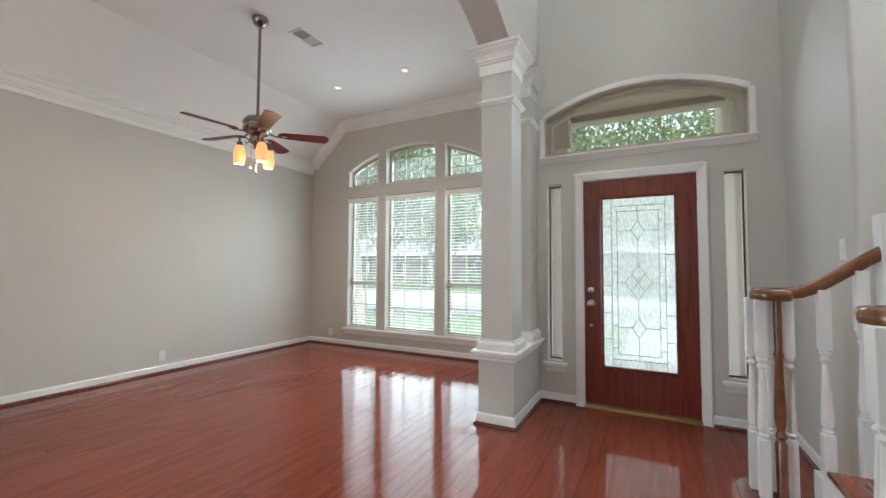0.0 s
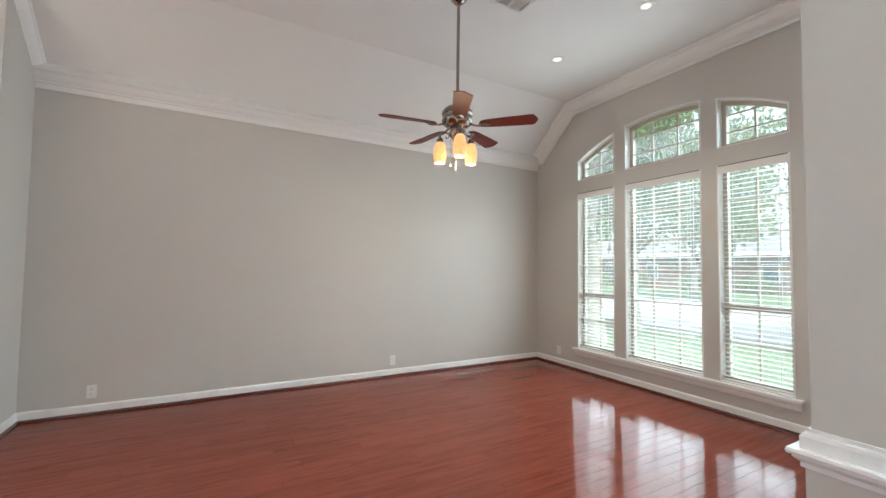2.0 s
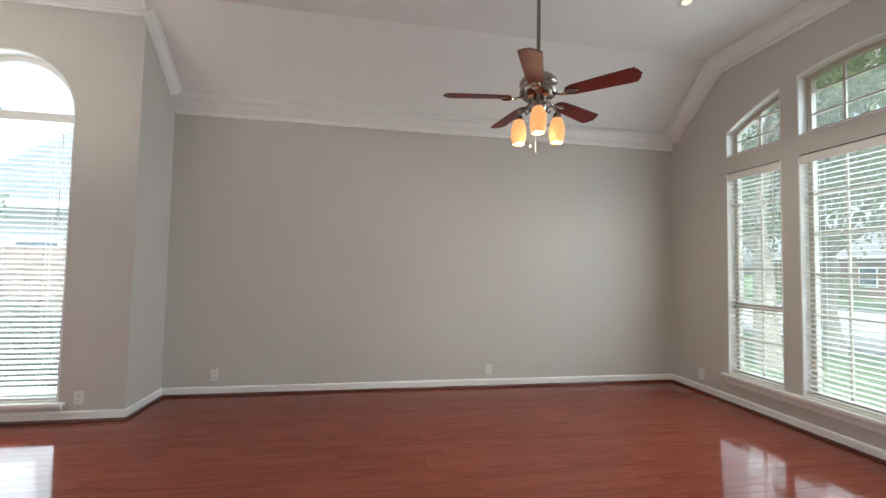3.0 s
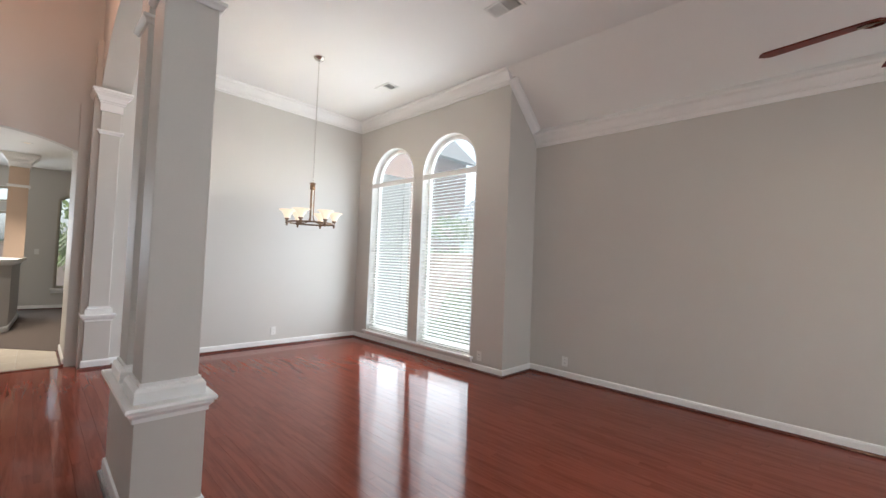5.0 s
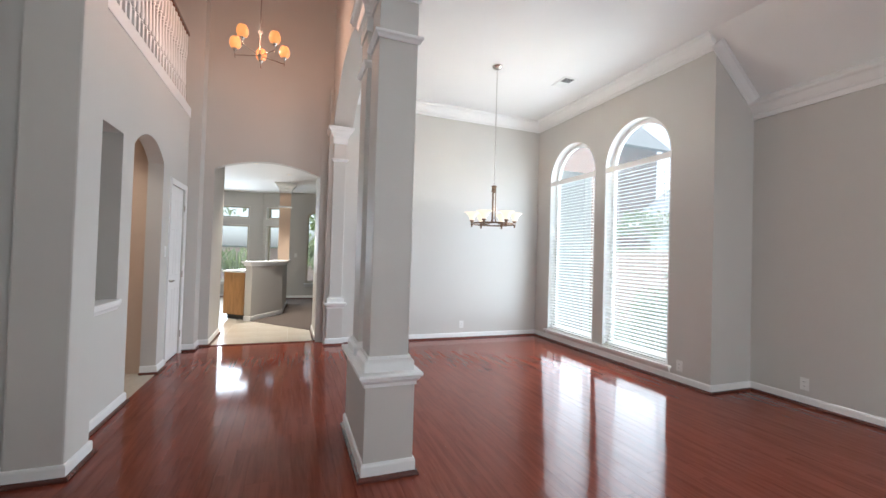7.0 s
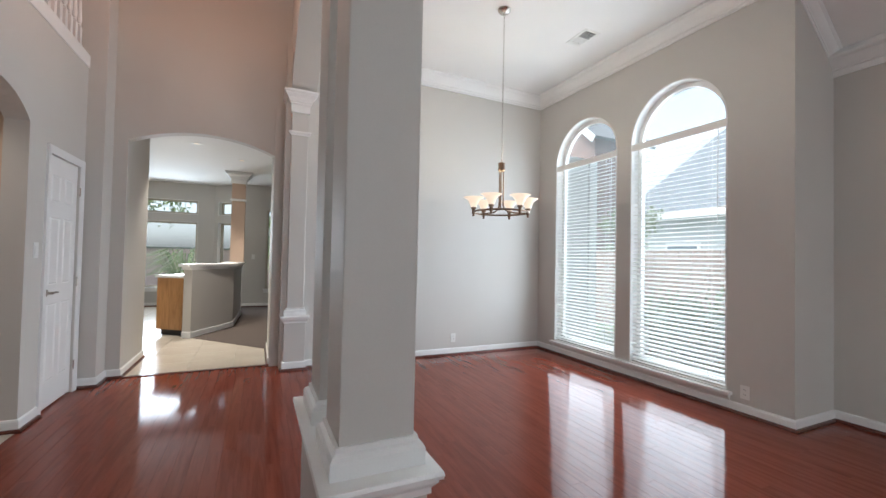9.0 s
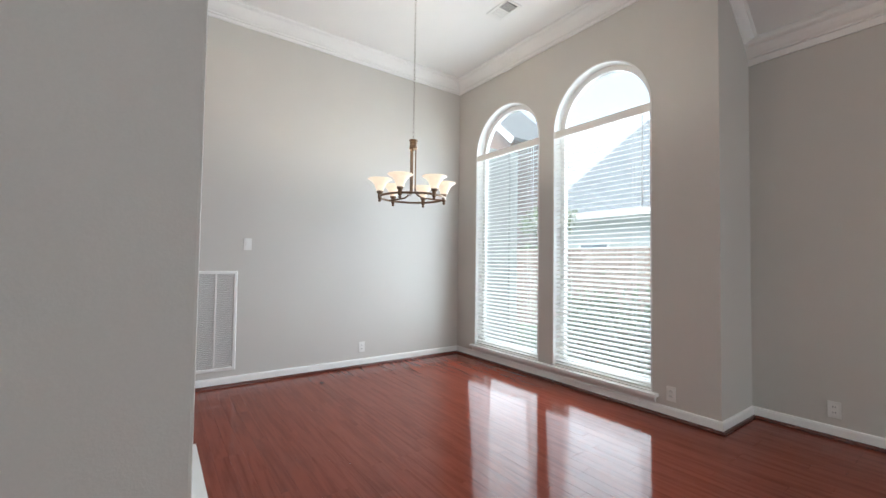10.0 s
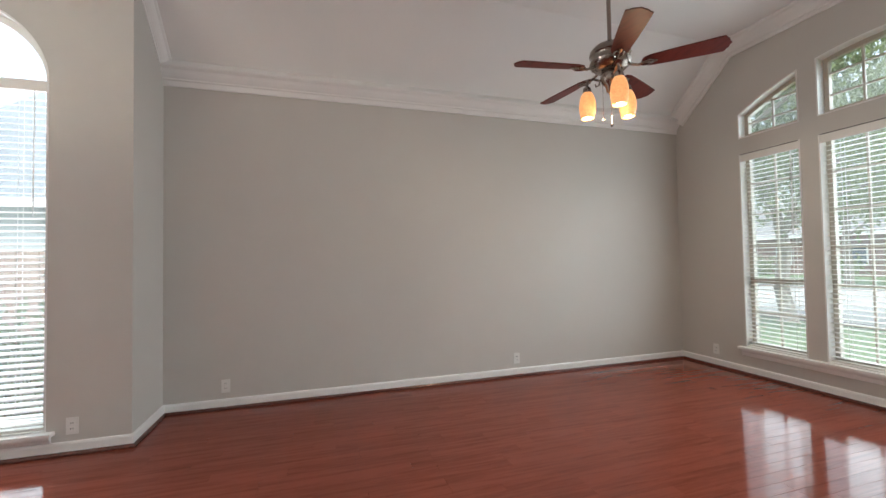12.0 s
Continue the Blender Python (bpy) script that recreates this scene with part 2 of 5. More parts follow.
lt.links.new(lt.nodes["Principled BSDF"].outputs[0], lmx.inputs[1]), lt.links.new(ltr.outputs[0], lmx.inputs[2]), lt.links.new(lmx.outputs[0], lt.nodes["Material Output"].inputs[0])
M_ROOF_PALE = mat("slate_grey_shingle_roof", (0.11, 0.117, 0.13), 0.85, var=0.15, scale=3, fine=18, bump=0.3)
M_FENCE = mat("cedar_fence_board", (0.30, 0.205, 0.16), 0.85, var=0.2, scale=5, fine=30, bump=0.2, spread=0.4)
M_SIDING = mat("pale_siding", (0.55, 0.56, 0.56), 0.8, var=0.05, scale=2, bump=0.05)

# ---- building helpers ----


def total(o):
    m = Matrix()
    while o:
        m = o.matrix_parent_inverse @ o.matrix_basis @ m
        o = o.parent
    return m


def part(name, bm, material, parent=None, label="", smooth=False):
    me = bpy.data.meshes.new(name)
    bmesh.ops.recalc_face_normals(bm, faces=bm.faces)
    if smooth:
        for f in bm.faces:
            f.smooth = True
        for e in bm.edges:
            e.smooth = len(e.link_faces) == 2 and e.calc_face_angle(0) < radians(40)
    bm.to_mesh(me)
    bm.free()
    me.materials.append(material)
    ob = new(name, me)
    if parent:
        ob.parent = parent
        ob.matrix_parent_inverse = total(parent).inverted()
    if label:
        tagged(ob, label)
    return ob


def thing(name, label, category, at=(0, 0, 0), group="", kind=""):
    ob = new(name)
    ob.location = at
    ob.empty_display_size = 0.1
    return tagged(ob, label, category, group, kind)


def piece(name, me, parent, m):
    """A repeat that shares its mesh."""
    ob = new(name, me)
    ob.parent = parent
    ob.matrix_parent_inverse = total(parent).inverted()
    ob.matrix_basis = m
    return ob


def box(x0, y0, z0, x1, y1, z1, bevel=0.0, bm=None, seg=2):
    own = bmesh.new()
    bmesh.ops.create_cube(own, size=1, matrix=Matrix.LocRotScale(((x0 + x1) / 2, (y0 + y1) / 2, (z0 + z1) / 2), None, (abs(x1 - x0), abs(y1 - y0), abs(z1 - z0))))
    if bevel:
        bmesh.ops.bevel(own, geom=own.edges[:], offset=bevel, segments=seg, affect="EDGES", profile=0.6)
    return join(bm, own)


def join(bm, own, m=None):
    if m is not None:
        bmesh.ops.transform(own, matrix=m, verts=own.verts)
    if bm is None:
        return own
    t = bpy.data.meshes.new("t")
    own.to_mesh(t)
    own.free()
    bm.from_mesh(t)
    bpy.data.meshes.remove(t)
    return bm


def lathe(profile, at=(0, 0, 0), n=20, bm=None, m=None):
    """Turned shape: profile of (radius, z)."""
    own = bmesh.new()
    rings = []
    for r, z in profile:
        rings.append([own.verts.new((max(r, 1e-4) * math.cos(2 * math.pi * i / n), max(r, 1e-4) * math.sin(2 * math.pi * i / n), z)) for i in range(n)])
    for a, b in zip(rings, rings[1:]):
        for i in range(n):
            own.faces.new((a[i], a[(i + 1) % n], b[(i + 1) % n], b[i]))
    own.faces.new(rings[0]), own.faces.new(rings[-1])
    bmesh.ops.remove_doubles(own, verts=own.verts, dist=1e-4)
    return join(bm, own, (m if m is not None else Matrix()) if m is not None else Matrix.Translation(at))


def tube(points, r, n=8, bm=None):
    """A round bar along points; r may be a list."""
    own = bmesh.new()
    pts = [Vector(p) for p in points]
    rings = []
    side = None
    for i, p in enumerate(pts):
        d = (pts[min(i + 1, len(pts) - 1)] - pts[max(i - 1, 0)]).normalized()
        if side is None:
            side = d.orthogonal().normalized()
        side = (side - d * side.dot(d)).normalized()
        up = d.cross(side)
        rr = r[i] if isinstance(r, (list, tuple)) else r
        rings.append([own.verts.new(p + rr * (math.cos(2 * math.pi * j / n) * side + math.sin(2 * math.pi * j / n) * up)) for j in range(n)])
    for a, b in zip(rings, rings[1:]):
        for j in range(n):
            own.faces.new((a[j], a[(j + 1) % n], b[(j + 1) % n], b[j]))
    own.faces.new(rings[0]), own.faces.new(rings[-1])
    return join(bm, own)


def sweep(path, profile, m=None, closed=False, bm=None):
    """A moulding: profile of (out, up) run along a flat path, mitred; out is to the left of the way."""
    own = bmesh.new()
    p = [Vector(q) for q in path]
    n = len(p)
    rows = []
    for i in range(n):
        a = (p[i] - p[i - 1]).normalized() if closed or i else None
        b = (p[(i + 1) % n] - p[i]).normalized() if closed or i < n - 1 else None
        a, b = a or b, b or a
        na, nb = Vector((-a.y, a.x)), Vector((-b.y, b.x))
        mit = (na + nb) / (1 + na.dot(nb))
        rows.append([own.verts.new((p[i].x + mit.x * o, p[i].y + mit.y * o, h)) for o, h in profile])
    k = len(profile)
    for i in range(n if closed else n - 1):
        r, s = rows[i], rows[(i + 1) % n]
        for j in range(k):
            own.faces.new((r[j], s[j], s[(j + 1) % k], r[(j + 1) % k]))
    if not closed:
        own.faces.new(rows[0]), own.faces.new(rows[-1])
    return join(bm, own, m if m is not None else Matrix())


def slab(outline, holes, frame_m, thick, bm=None):
    """A flat panel with openings: loops in (u, v) mapped by frame_m, thickness along its -w."""
    own = bmesh.new()
    edges = []
    for loop in (outline, *holes):
        loop = [p for i, p in enumerate(loop) if abs(p[0] - loop[i - 1][0]) + abs(p[1] - loop[i - 1][1]) > 1e-4]
        vs = [own.verts.new((u, v, 0)) for u, v in loop]
        edges += [own.edges.new((vs[i], vs[(i + 1) % len(vs)])) for i in range(len(vs))]
    bmesh.ops.triangle_fill(own, use_beauty=True, use_dissolve=False, edges=edges)
    ext = bmesh.ops.extrude_face_region(own, geom=own.faces[:])
    bmesh.ops.translate(own, vec=(0, 0, -thick), verts=[v for v in ext["geom"] if isinstance(v, bmesh.types.BMVert)])
    return join(bm, own, frame_m)


def plane_y(y, sign):
    """Frame of a wall at y: u = x, v = z, w = sign * y (into the room)."""
    return Matrix(((1, 0, 0, 0), (0, 0, sign, y), (0, 1, 0, 0), (0, 0, 0, 1)))


def plane_x(x, sign):
    """Frame of a wall at x: u = y, v = z, w = sign * x."""
    return Matrix(((0, 0, sign, x), (1, 0, 0, 0), (0, 1, 0, 0), (0, 0, 0, 1)))


def rect(u0, v0, u1, v1):
    return [(u0, v0), (u1, v0), (u1, v1), (u0, v1)]


def arc(u0, u1, spring, apex, n=20, a0=None, a1=None):
    """Points of a segmental arch from u1 to u0 (right to left), or of the stretch from a1 to a0 of it."""
    h, half, c = apex - spring, (u1 - u0) / 2, (u0 + u1) / 2
    r = (half * half + h * h) / (2 * h)
    a0, a1 = (u0 if a0 is None else a0), (u1 if a1 is None else a1)
    us = [a1 + (a0 - a1) * i / n for i in range(n + 1)]
    return [(u, apex - r + math.sqrt(max(r * r - (u - c) ** 2, 0))) for u in us]


def half_round(u0, u1, spring, n=28, rise=None):
    c, r = (u0 + u1) / 2, (u1 - u0) / 2
    rise = rise or r
    return [(c + r * math.cos(math.pi * i / n), spring + rise * math.sin(math.pi * i / n)) for i in range(n + 1)]


def structure(name, bm, material, label, category, smooth=False):
    return tagged(part(name, bm, material, smooth=smooth), label, category, kind="structure")


# ---- structure: plan in metres ----
FRONT, LEFT, JOG, DWALL, DBACK = 5.0, -4.95, -0.75, -4.35, -3.9
DOORY, FX, END, RIGHT = 3.8, 0.95, -4.15, 1.21
CEIL, SLOPE0, FOLD, HIGH = 3.70, 3.08, -4.25, 5.8
COLX0, COLX1 = -1.07, -0.77
T = 0.16

# living room windows
WX = [(-4.14, -3.55), (-3.40, -2.51), (-2.36, -1.77)]
WSILL, WHEAD, ASILL = 0.30, 2.41, 2.58
ARCH = (-4.14, -1.77, 2.85, 3.17)
lowers = [rect(a, WSILL, b, WHEAD) for a, b in WX]
uppers = [[(a, ASILL), (b, ASILL)] + arc(*ARCH, n=10, a0=a, a1=b) for a, b in WX]
ceil_line = [(LEFT - T, 0), (-0.92, 0), (-0.92, CEIL + 0.1), (LEFT - T, CEIL + 0.1)]
structure("wall_north", slab(ceil_line, lowers + uppers, plane_y(FRONT, -1), T), M_WALL, "grey painted wall with an arched group of windows", "wall")
structure("wall_west", slab(rect(JOG, 0, FRONT, CEIL), [], plane_x(LEFT, 1), T), M_WALL, "plain grey painted living room wall", "wall")
structure("wall_jog", box(LEFT - T, JOG - T, 0, DWALL, JOG, CEIL), M_WALL, "short grey wall between living and dining room", "wall")

# dining windows
DW = [(-3.53, -2.47), (-2.28, -1.25)]
DSILL, DSPR, DTOP = 0.17, 2.60, 3.13
dholes = [[(a, DSILL), (b, DSILL)] + half_round(a, b, DSPR, rise=DTOP - DSPR) for a, b in DW]
structure("wall_dining_west", slab(rect(DBACK, 0, JOG - T, CEIL), dholes, plane_x(DWALL, 1), T), M_WALL, "grey painted wall with two tall round-arched windows", "wall")
structure("wall_dining_south", box(DWALL - T, DBACK - T, 0, -0.80, DBACK, CEIL), M_WALL, "plain grey painted dining room wall", "wall")

# front door wall
DX0, DX1, DH = -0.285, 0.635, 2.10
SL, SR = (-0.63, -0.47), (0.81, 0.98)
TR = (-0.64, 1.0, 2.36, 2.74, 2.95)
entry_holes = [rect(SL[0], 0.38, SL[1], 2.10), rect(SR[0], 0.38, SR[1], 2.10), [(TR[0], TR[2]), (TR[1], TR[2])] + arc(TR[0], TR[1], TR[3], TR[4], n=24)]
entry = [(-0.92, 0), (DX0, 0), (DX0, DH), (DX1, DH), (DX1, 0), (RIGHT, 0), (RIGHT, HIGH), (-0.92, HIGH)]
structure("wall_entry", slab(entry, entry_holes, plane_y(DOORY, -1), T), M_WALL, "tall grey entry wall around the front door", "wall")
structure("wall_bay_side", box(-1.08, DOORY, 0, -0.92, FRONT + T, CEIL + 0.1), M_WALL, "grey wall closing the living room bay", "wall")

# wall on arches between foyer and living room
SPR = 3.14
aw = [(DOORY, SPR), (DOORY, HIGH), (END, HIGH), (END, SPR), (DBACK, SPR)] + arc(DBACK, -1.05, SPR, 3.52, n=24)[::-1] + arc(-0.26, 2.94, SPR, 3.52, n=24)[::-1]
skew = Matrix(((0.0193, 0, 1, -0.775), (1, 0, 0, 0), (0, 1, 0, 0), (0, 0, 0, 1)))
structure("wall_arcade", slab(aw, [], skew, 0.268), M_WALL, "grey wall carried on arches above square columns", "wall")

# end wall with arched passage
PX0, PX1, PSPR, PAP = -0.70, 0.69, 2.44, 2.59
endo = [(-1.2, 0), (PX0, 0), (PX0, PSPR)] + arc(PX0, PX1, PSPR, PAP, n=20)[::-1] + [(PX1, PSPR), (PX1, 0), (0.81, 0), (0.81, HIGH), (-1.2, HIGH)]
bm = slab(endo, [], plane_y(END, 1), 0.12)
deep = [(-1.2, 0), (PX0, 0), (PX0, 2.69)] + arc(PX0, PX1, 2.69, 2.82, n=20)[::-1] + [(PX1, 2.69), (PX1, 0), (0.81, 0), (0.81, HIGH), (-1.2, HIGH)]
slab(deep, [], plane_y(END - 0.12, 1), 0.78, bm)
structure("wall_south", bm, M_WALL, "grey foyer end wall with an arched passage", "wall")
structure("wall_south_jog", box(0.81, END - 0.9, 0, FX + 0.14, -3.89, HIGH), M_WALL, "grey wall return beside the arched passage", "wall")

# foyer east wall with niche, arched opening and closet door
NY0, NY1, NZ0, NZ1 = -1.78, -1.26, 0.90, 2.22
AY0, AY1 = -2.88, -2.02
CY0, CY1, CH = -3.80, -3.20, 2.05
BALC = 3.08
fe = [(-3.89, 0), (CY0, 0), (CY0, CH), (CY1, CH), (CY1, 0), (AY0, 0), (AY0, 2.20)] + arc(AY0, AY1, 2.20, 2.38, n=16)[::-1] + [(AY1, 0), (-0.75, 0), (-0.75, BALC), (-3.89, BALC)]
structure("wall_east", slab(fe, [rect(NY0, NZ0, NY1, NZ1)], plane_x(FX, -1), 0.14), M_WALL, "grey foyer wall with a niche, an arched opening and a closet door", "wall")
structure("wall_pier", box(0.82, -1.05, 0, 1.09, -0.745, HIGH, 0.012), M_WALL, "grey wall pier with rounded corners", "wall")
structure("wall_stair_back", box(1.09, -1.0, 0, 2.9, -0.80, HIGH), M_WALL, "grey wall beside the stairs", "wall")
bm = slab([(-0.78, 0), (1.36, 0), (1.36, HIGH), (-0.78, HIGH)], [], plane_x(RIGHT, -1), T)
nose = [(RIGHT + 0.025 - 0.025 * math.cos(radians(15 * i)), 2.645 - 0.025 * math.sin(radians(15 * i))) for i in range(7)]
slab([(RIGHT, DOORY)] + nose + [(4.2, 2.62), (4.2, 3.04), (RIGHT + T, 3.04), (RIGHT + T, DOORY)], [], Matrix.Translation((0, 0, HIGH)), HIGH, bm)
structure("wall_stair_east", bm, M_WALL, "grey walls on both sides of the stair opening", "wall")
bm = box(RIGHT + T, 1.2, 0, 4.2, 1.36, HIGH)
# The high opening is unseen, added to hold the foyer fill lamp.
slab(rect(1.2, 0, 3.04, HIGH), [rect(1.58, 3.62, 2.62, 4.88)], plane_x(4.2, -1), 0.16, bm)
structure("wall_stairwell", bm, M_WALL, "grey stairwell walls", "wall")

# niche and hall behind the east wall
bm = slab(rect(-3.1, 0, -0.75, BALC), [], plane_x(2.05, -1), 0.12)
structure("wall_hall_back", bm, M_WALL, "grey hall wall", "wall")
bm = box(FX + 0.14, -3.06, 0, 2.05, -2.94, BALC)
box(FX + 0.14, -1.96, 0, 2.05, -1.90, BALC, bm=bm)
structure("wall_hall_side", bm, M_PEACH, "peach painted hall walls in warm lamp light", "wall")
bm = slab(rect(-1.86, 0.8, -1.16, 2.4), [], plane_x(1.40, -1), 0.06)
structure("wall_niche_back", bm, M_WALL, "grey back of the wall niche", "wall")
bm = box(FX + 0.14, -1.24, 0.8, 1.40, -1.16, 2.4)
box(FX + 0.14, NY0 - 0.08, 0.8, 1.40, NY0 - 0.01, 2.4, bm=bm)
box(FX + 0.14, NY0 - 0.01, 2.22, 1.40, -1.16, 2.4, bm=bm)
structure("wall_niche_lining", bm, M_WALL, "grey niche lining", "wall")

# ceilings
structure("ceiling", box(FOLD, DBACK, CEIL, COLX0, FRONT, CEIL + 0.12), M_CEIL, "flat white ceiling", "ceiling")
structure("ceiling_dining_edge", box(DWALL, DBACK, CEIL, FOLD, JOG - T, CEIL + 0.12), M_CEIL, "flat white ceiling edge above the dining windows", "ceiling")
own = bmesh.new()
sl = [(LEFT, SLOPE0), (FOLD, CEIL), (FOLD, CEIL + 0.12), (LEFT, CEIL + 0.12)]
a = [own.verts.new((x, JOG - 0.001, z)) for x, z in sl]
b = [own.verts.new((x, FRONT, z)) for x, z in sl]
for i in range(4):
    own.faces.new((a[i], a[(i + 1) % 4], b[(i + 1) % 4], b[i]))
own.faces.new(a), own.faces.new(b)
structure("ceiling_slope", own, M_CEIL, "white sloping ceiling along the long wall", "ceiling")
structure("ceiling_foyer", slab(rect(COLX1, END, 4.2, DOORY), [], Matrix.Translation((0, 0, HIGH + 0.12)), 0.12), M_CEIL, "high white foyer ceiling", "ceiling")
structure("ceiling_hall", box(FX + 0.14, -3.89, BALC - 0.28, 2.05, -0.78, BALC), M_CEIL, "white hall ceiling under the gallery", "ceiling")

# upper gallery behind the balcony
bm = slab(rect(-4.0, BALC, -0.75, HIGH), [], plane_x(2.9, -1), 0.12)
structure("wall_gallery", bm, M_WALL, "grey wall of the upper gallery", "wall")
bm = box(FX + 0.14, -4.1, BALC, 2.9, -3.89, HIGH)
structure("wall_gallery_end", bm, M_WALL, "grey end wall of the upper gallery", "wall")

# ---- trim ----
BASE = [(0, 0.0), (0.014, 0.0), (0.014, 0.075), (0.010, 0.088), (0, 0.092)]
SHOE = [(0.014, 0), (0.034, 0), (0.033, 0.012), (0.026, 0.022), (0.014, 0.026)]


def skirting(path, closed=False):
    b = structure("baseboard", sweep(path, BASE, closed=closed), M_WHITE, "white painted baseboard", "baseboard")
    part("shoe_moulding", sweep(path, SHOE, closed=closed), M_SHOE, b, "red cherry quarter-round at the floor")
    return b


# each path keeps the room on its left
skirting([(-1.08, FRONT), (LEFT, FRONT), (LEFT, JOG), (DWALL, JOG), (DWALL, DBACK), (-1.067, DBACK)])
skirting([(DX0 - 0.075, DOORY), (-0.735, DOORY)])
skirting([(RIGHT, 2.62), (RIGHT, DOORY), (DX1 + 0.075, DOORY)])
skirting([(FX, CY1 + 0.05), (FX, AY0), (FX + 0.14, AY0)])
skirting([(FX + 0.14, AY1), (FX, AY1), (FX, -1.05), (0.82, -1.05), (0.82, -0.745), (1.09, -0.745), (1.09, -0.80), (1.24, -0.80)])
skirting([(PX1, END - 0.9), (PX1, END), (0.81, END), (0.81, -3.89), (FX, -3.89), (FX, CY0 - 0.06)])
skirting([(-0.80, END), (PX0, END), (PX0, END - 0.9)])

CROWN = [(0, 0), (0.125, 0), (0.125, 0.018), (0.112, 0.028), (0.098, 0.034), (0.090, 0.055), (0.070, 0.090), (0.045, 0.115), (0.030, 0.125), (0.030, 0.137), (0.016, 0.142), (0.016, 0.17), (0, 0.17)]


def crown(name, path, m):
    """Crown along a ceiling line: out = away from the wall, up = down from the ceiling."""
    return structure(name, sweep(path, [(o, h) for o, h in CROWN], m), M_WHITE, "white crown moulding", "moulding")


down = Matrix(((1, 0, 0, 0), (0, 1, 0, 0), (0, 0, -1, CEIL), (0, 0, 0, 1)))
crown("crown_dining", [(DWALL, JOG), (DWALL, DBACK), (COLX0, DBACK)], down)
crown("crown_bay", [(-1.08, DOORY - 0.1), (-1.08, FRONT)], down)
crown("crown_arcade", [(-1.117, DBACK + 0.13), (-0.947, FRONT)], down)
down2 = Matrix(((1, 0, 0, 0), (0, 1, 0, 0), (0, 0, -1, SLOPE0), (0, 0, 0, 1)))
WCROWN = [(0, -0.02), (0.10, 0.075), (0.10, 0.088), (0.088, 0.098), (0.072, 0.105), (0.062, 0.130), (0.045, 0.155), (0.030, 0.170), (0.030, 0.182), (0.016, 0.187), (0.016, 0.235), (0, 0.235)]
structure("crown_west", sweep([(LEFT, FRONT), (LEFT, JOG)], [(o, h - 0.035) for o, h in WCROWN], down2), M_WHITE, "white crown moulding under the sloping ceiling", "moulding")
WALLCROWN = [(o, h) for h, o in CROWN]
line = [(COLX0 - 0.02, CEIL), (FOLD, CEIL), (LEFT, SLOPE0)]
structure("crown_north", sweep(line, WALLCROWN, plane_y(FRONT, -1)), M_WHITE, "white crown moulding rising along the ceiling slope", "moulding")
line = [(DWALL + 0.002, SLOPE0 + (DWALL - LEFT) * (CEIL - SLOPE0) / (FOLD - LEFT)), (LEFT, SLOPE0)]
structure("crown_jog", sweep(line, [(a * 0.62, b * 0.58) for a, b in WALLCROWN], plane_y(JOG, 1)), M_WHITE, "white crown moulding along the ceiling slope", "moulding")

# ---- columns ----


def square(cx, cy, hx, hy):
    return [(cx - hx, cy - hy), (cx + hx, cy - hy), (cx + hx, cy + hy), (cx - hx, cy + hy)]


def ring(cx, cy, hx, hy, profile, bm=None):
    """A moulding round a rectangular shaft; out is away from it."""
    return sweep(square(cx, cy, hx, hy)[::-1], profile, closed=True, bm=bm)


CAPITAL = [(0, 2.90), (0.012, 2.90), (0.012, 2.985), (0.022, 2.995), (0.022, 3.005), (0.034, 3.015), (0.036, 3.03), (0.050, 3.06), (0.072, 3.085), (0.078, 3.09), (0.078, 3.105), (0.090, 3.11), (0.090, 3.135), (0, 3.135)]
NECK = [(0, 2.64), (0.010, 2.64), (0.018, 2.655), (0.030, 2.665), (0.030, 2.682), (0, 2.690)]
PLINTH = [(0, 0.60), (0.030, 0.60), (0.030, 0.655), (0.022, 0.668), (0.010, 0.674), (0.010, 0.690), (0, 0.690)]
CAPLEDGE = [(0, 0.525), (0.012, 0.525), (0.012, 0.545), (0.024, 0.555), (0.034, 0.565), (0.034, 0.575), (0.048, 0.578), (0.052, 0.590), (0.048, 0.602), (-0.06, 0.602), (-0.06, 0.59), (0, 0.59)]
CBASE = [(0, 0), (0.014, 0), (0.014, 0.080), (0.010, 0.094), (0, 0.098)]


def pier(name, label, y0, y1, shafts, cx=-0.925, half=0.150, sh=0.134, lift=0.0, lip=1.0):
    """Pedestal from y0 to y1 with square shafts; each shaft has plinth, neck and capital."""
    t = thing(name, label, "column", (cx, (y0 + y1) / 2, 0), kind="structure")
    cy, hy = (y0 + y1) / 2, (y1 - y0) / 2
    part("pedestal", box(cx - half, y0, 0, cx + half, y1, 0.598 + lift, 0.004), M_WALL, t)
    part("base_moulding", ring(cx, cy, half, hy, CBASE), M_WHITE, t, "white baseboard round the pedestal")
    part("shoe_moulding", ring(cx, cy, half, hy, SHOE), M_SHOE, t, "red cherry quarter-round")
    part("ledge", ring(cx, cy, half, hy, [(o * lip, z + lift) for o, z in CAPLEDGE]), M_WHITE, t, "white moulded ledge")
    bm = box(cx - half + 0.03, y0 + 0.03, 0.5985 + lift, cx + half - 0.03, y1 - 0.03, 0.603 + lift)
    part("ledge_top", bm, M_WHITE, t)
    for sy, hh in shafts:
        s = part("shaft", box(cx - sh, sy - hh, 0.60, cx + sh, sy + hh, 3.138, 0.006), M_WALL, t)
        part("plinth", ring(cx, sy, sh, hh, [(o, z + lift) for o, z in PLINTH]), M_WHITE, s)
        part("neck_band", ring(cx, sy, sh, hh, NECK), M_WHITE, s)
        part("capital", ring(cx, sy, sh, hh, CAPITAL), M_WHITE, s)
    return t


pier("column_north", "grey square column and wall pilaster on a shared pedestal", 2.96, DOORY - 0.002, [(3.112, 0.134), (3.662, 0.130)], cx=-0.850)
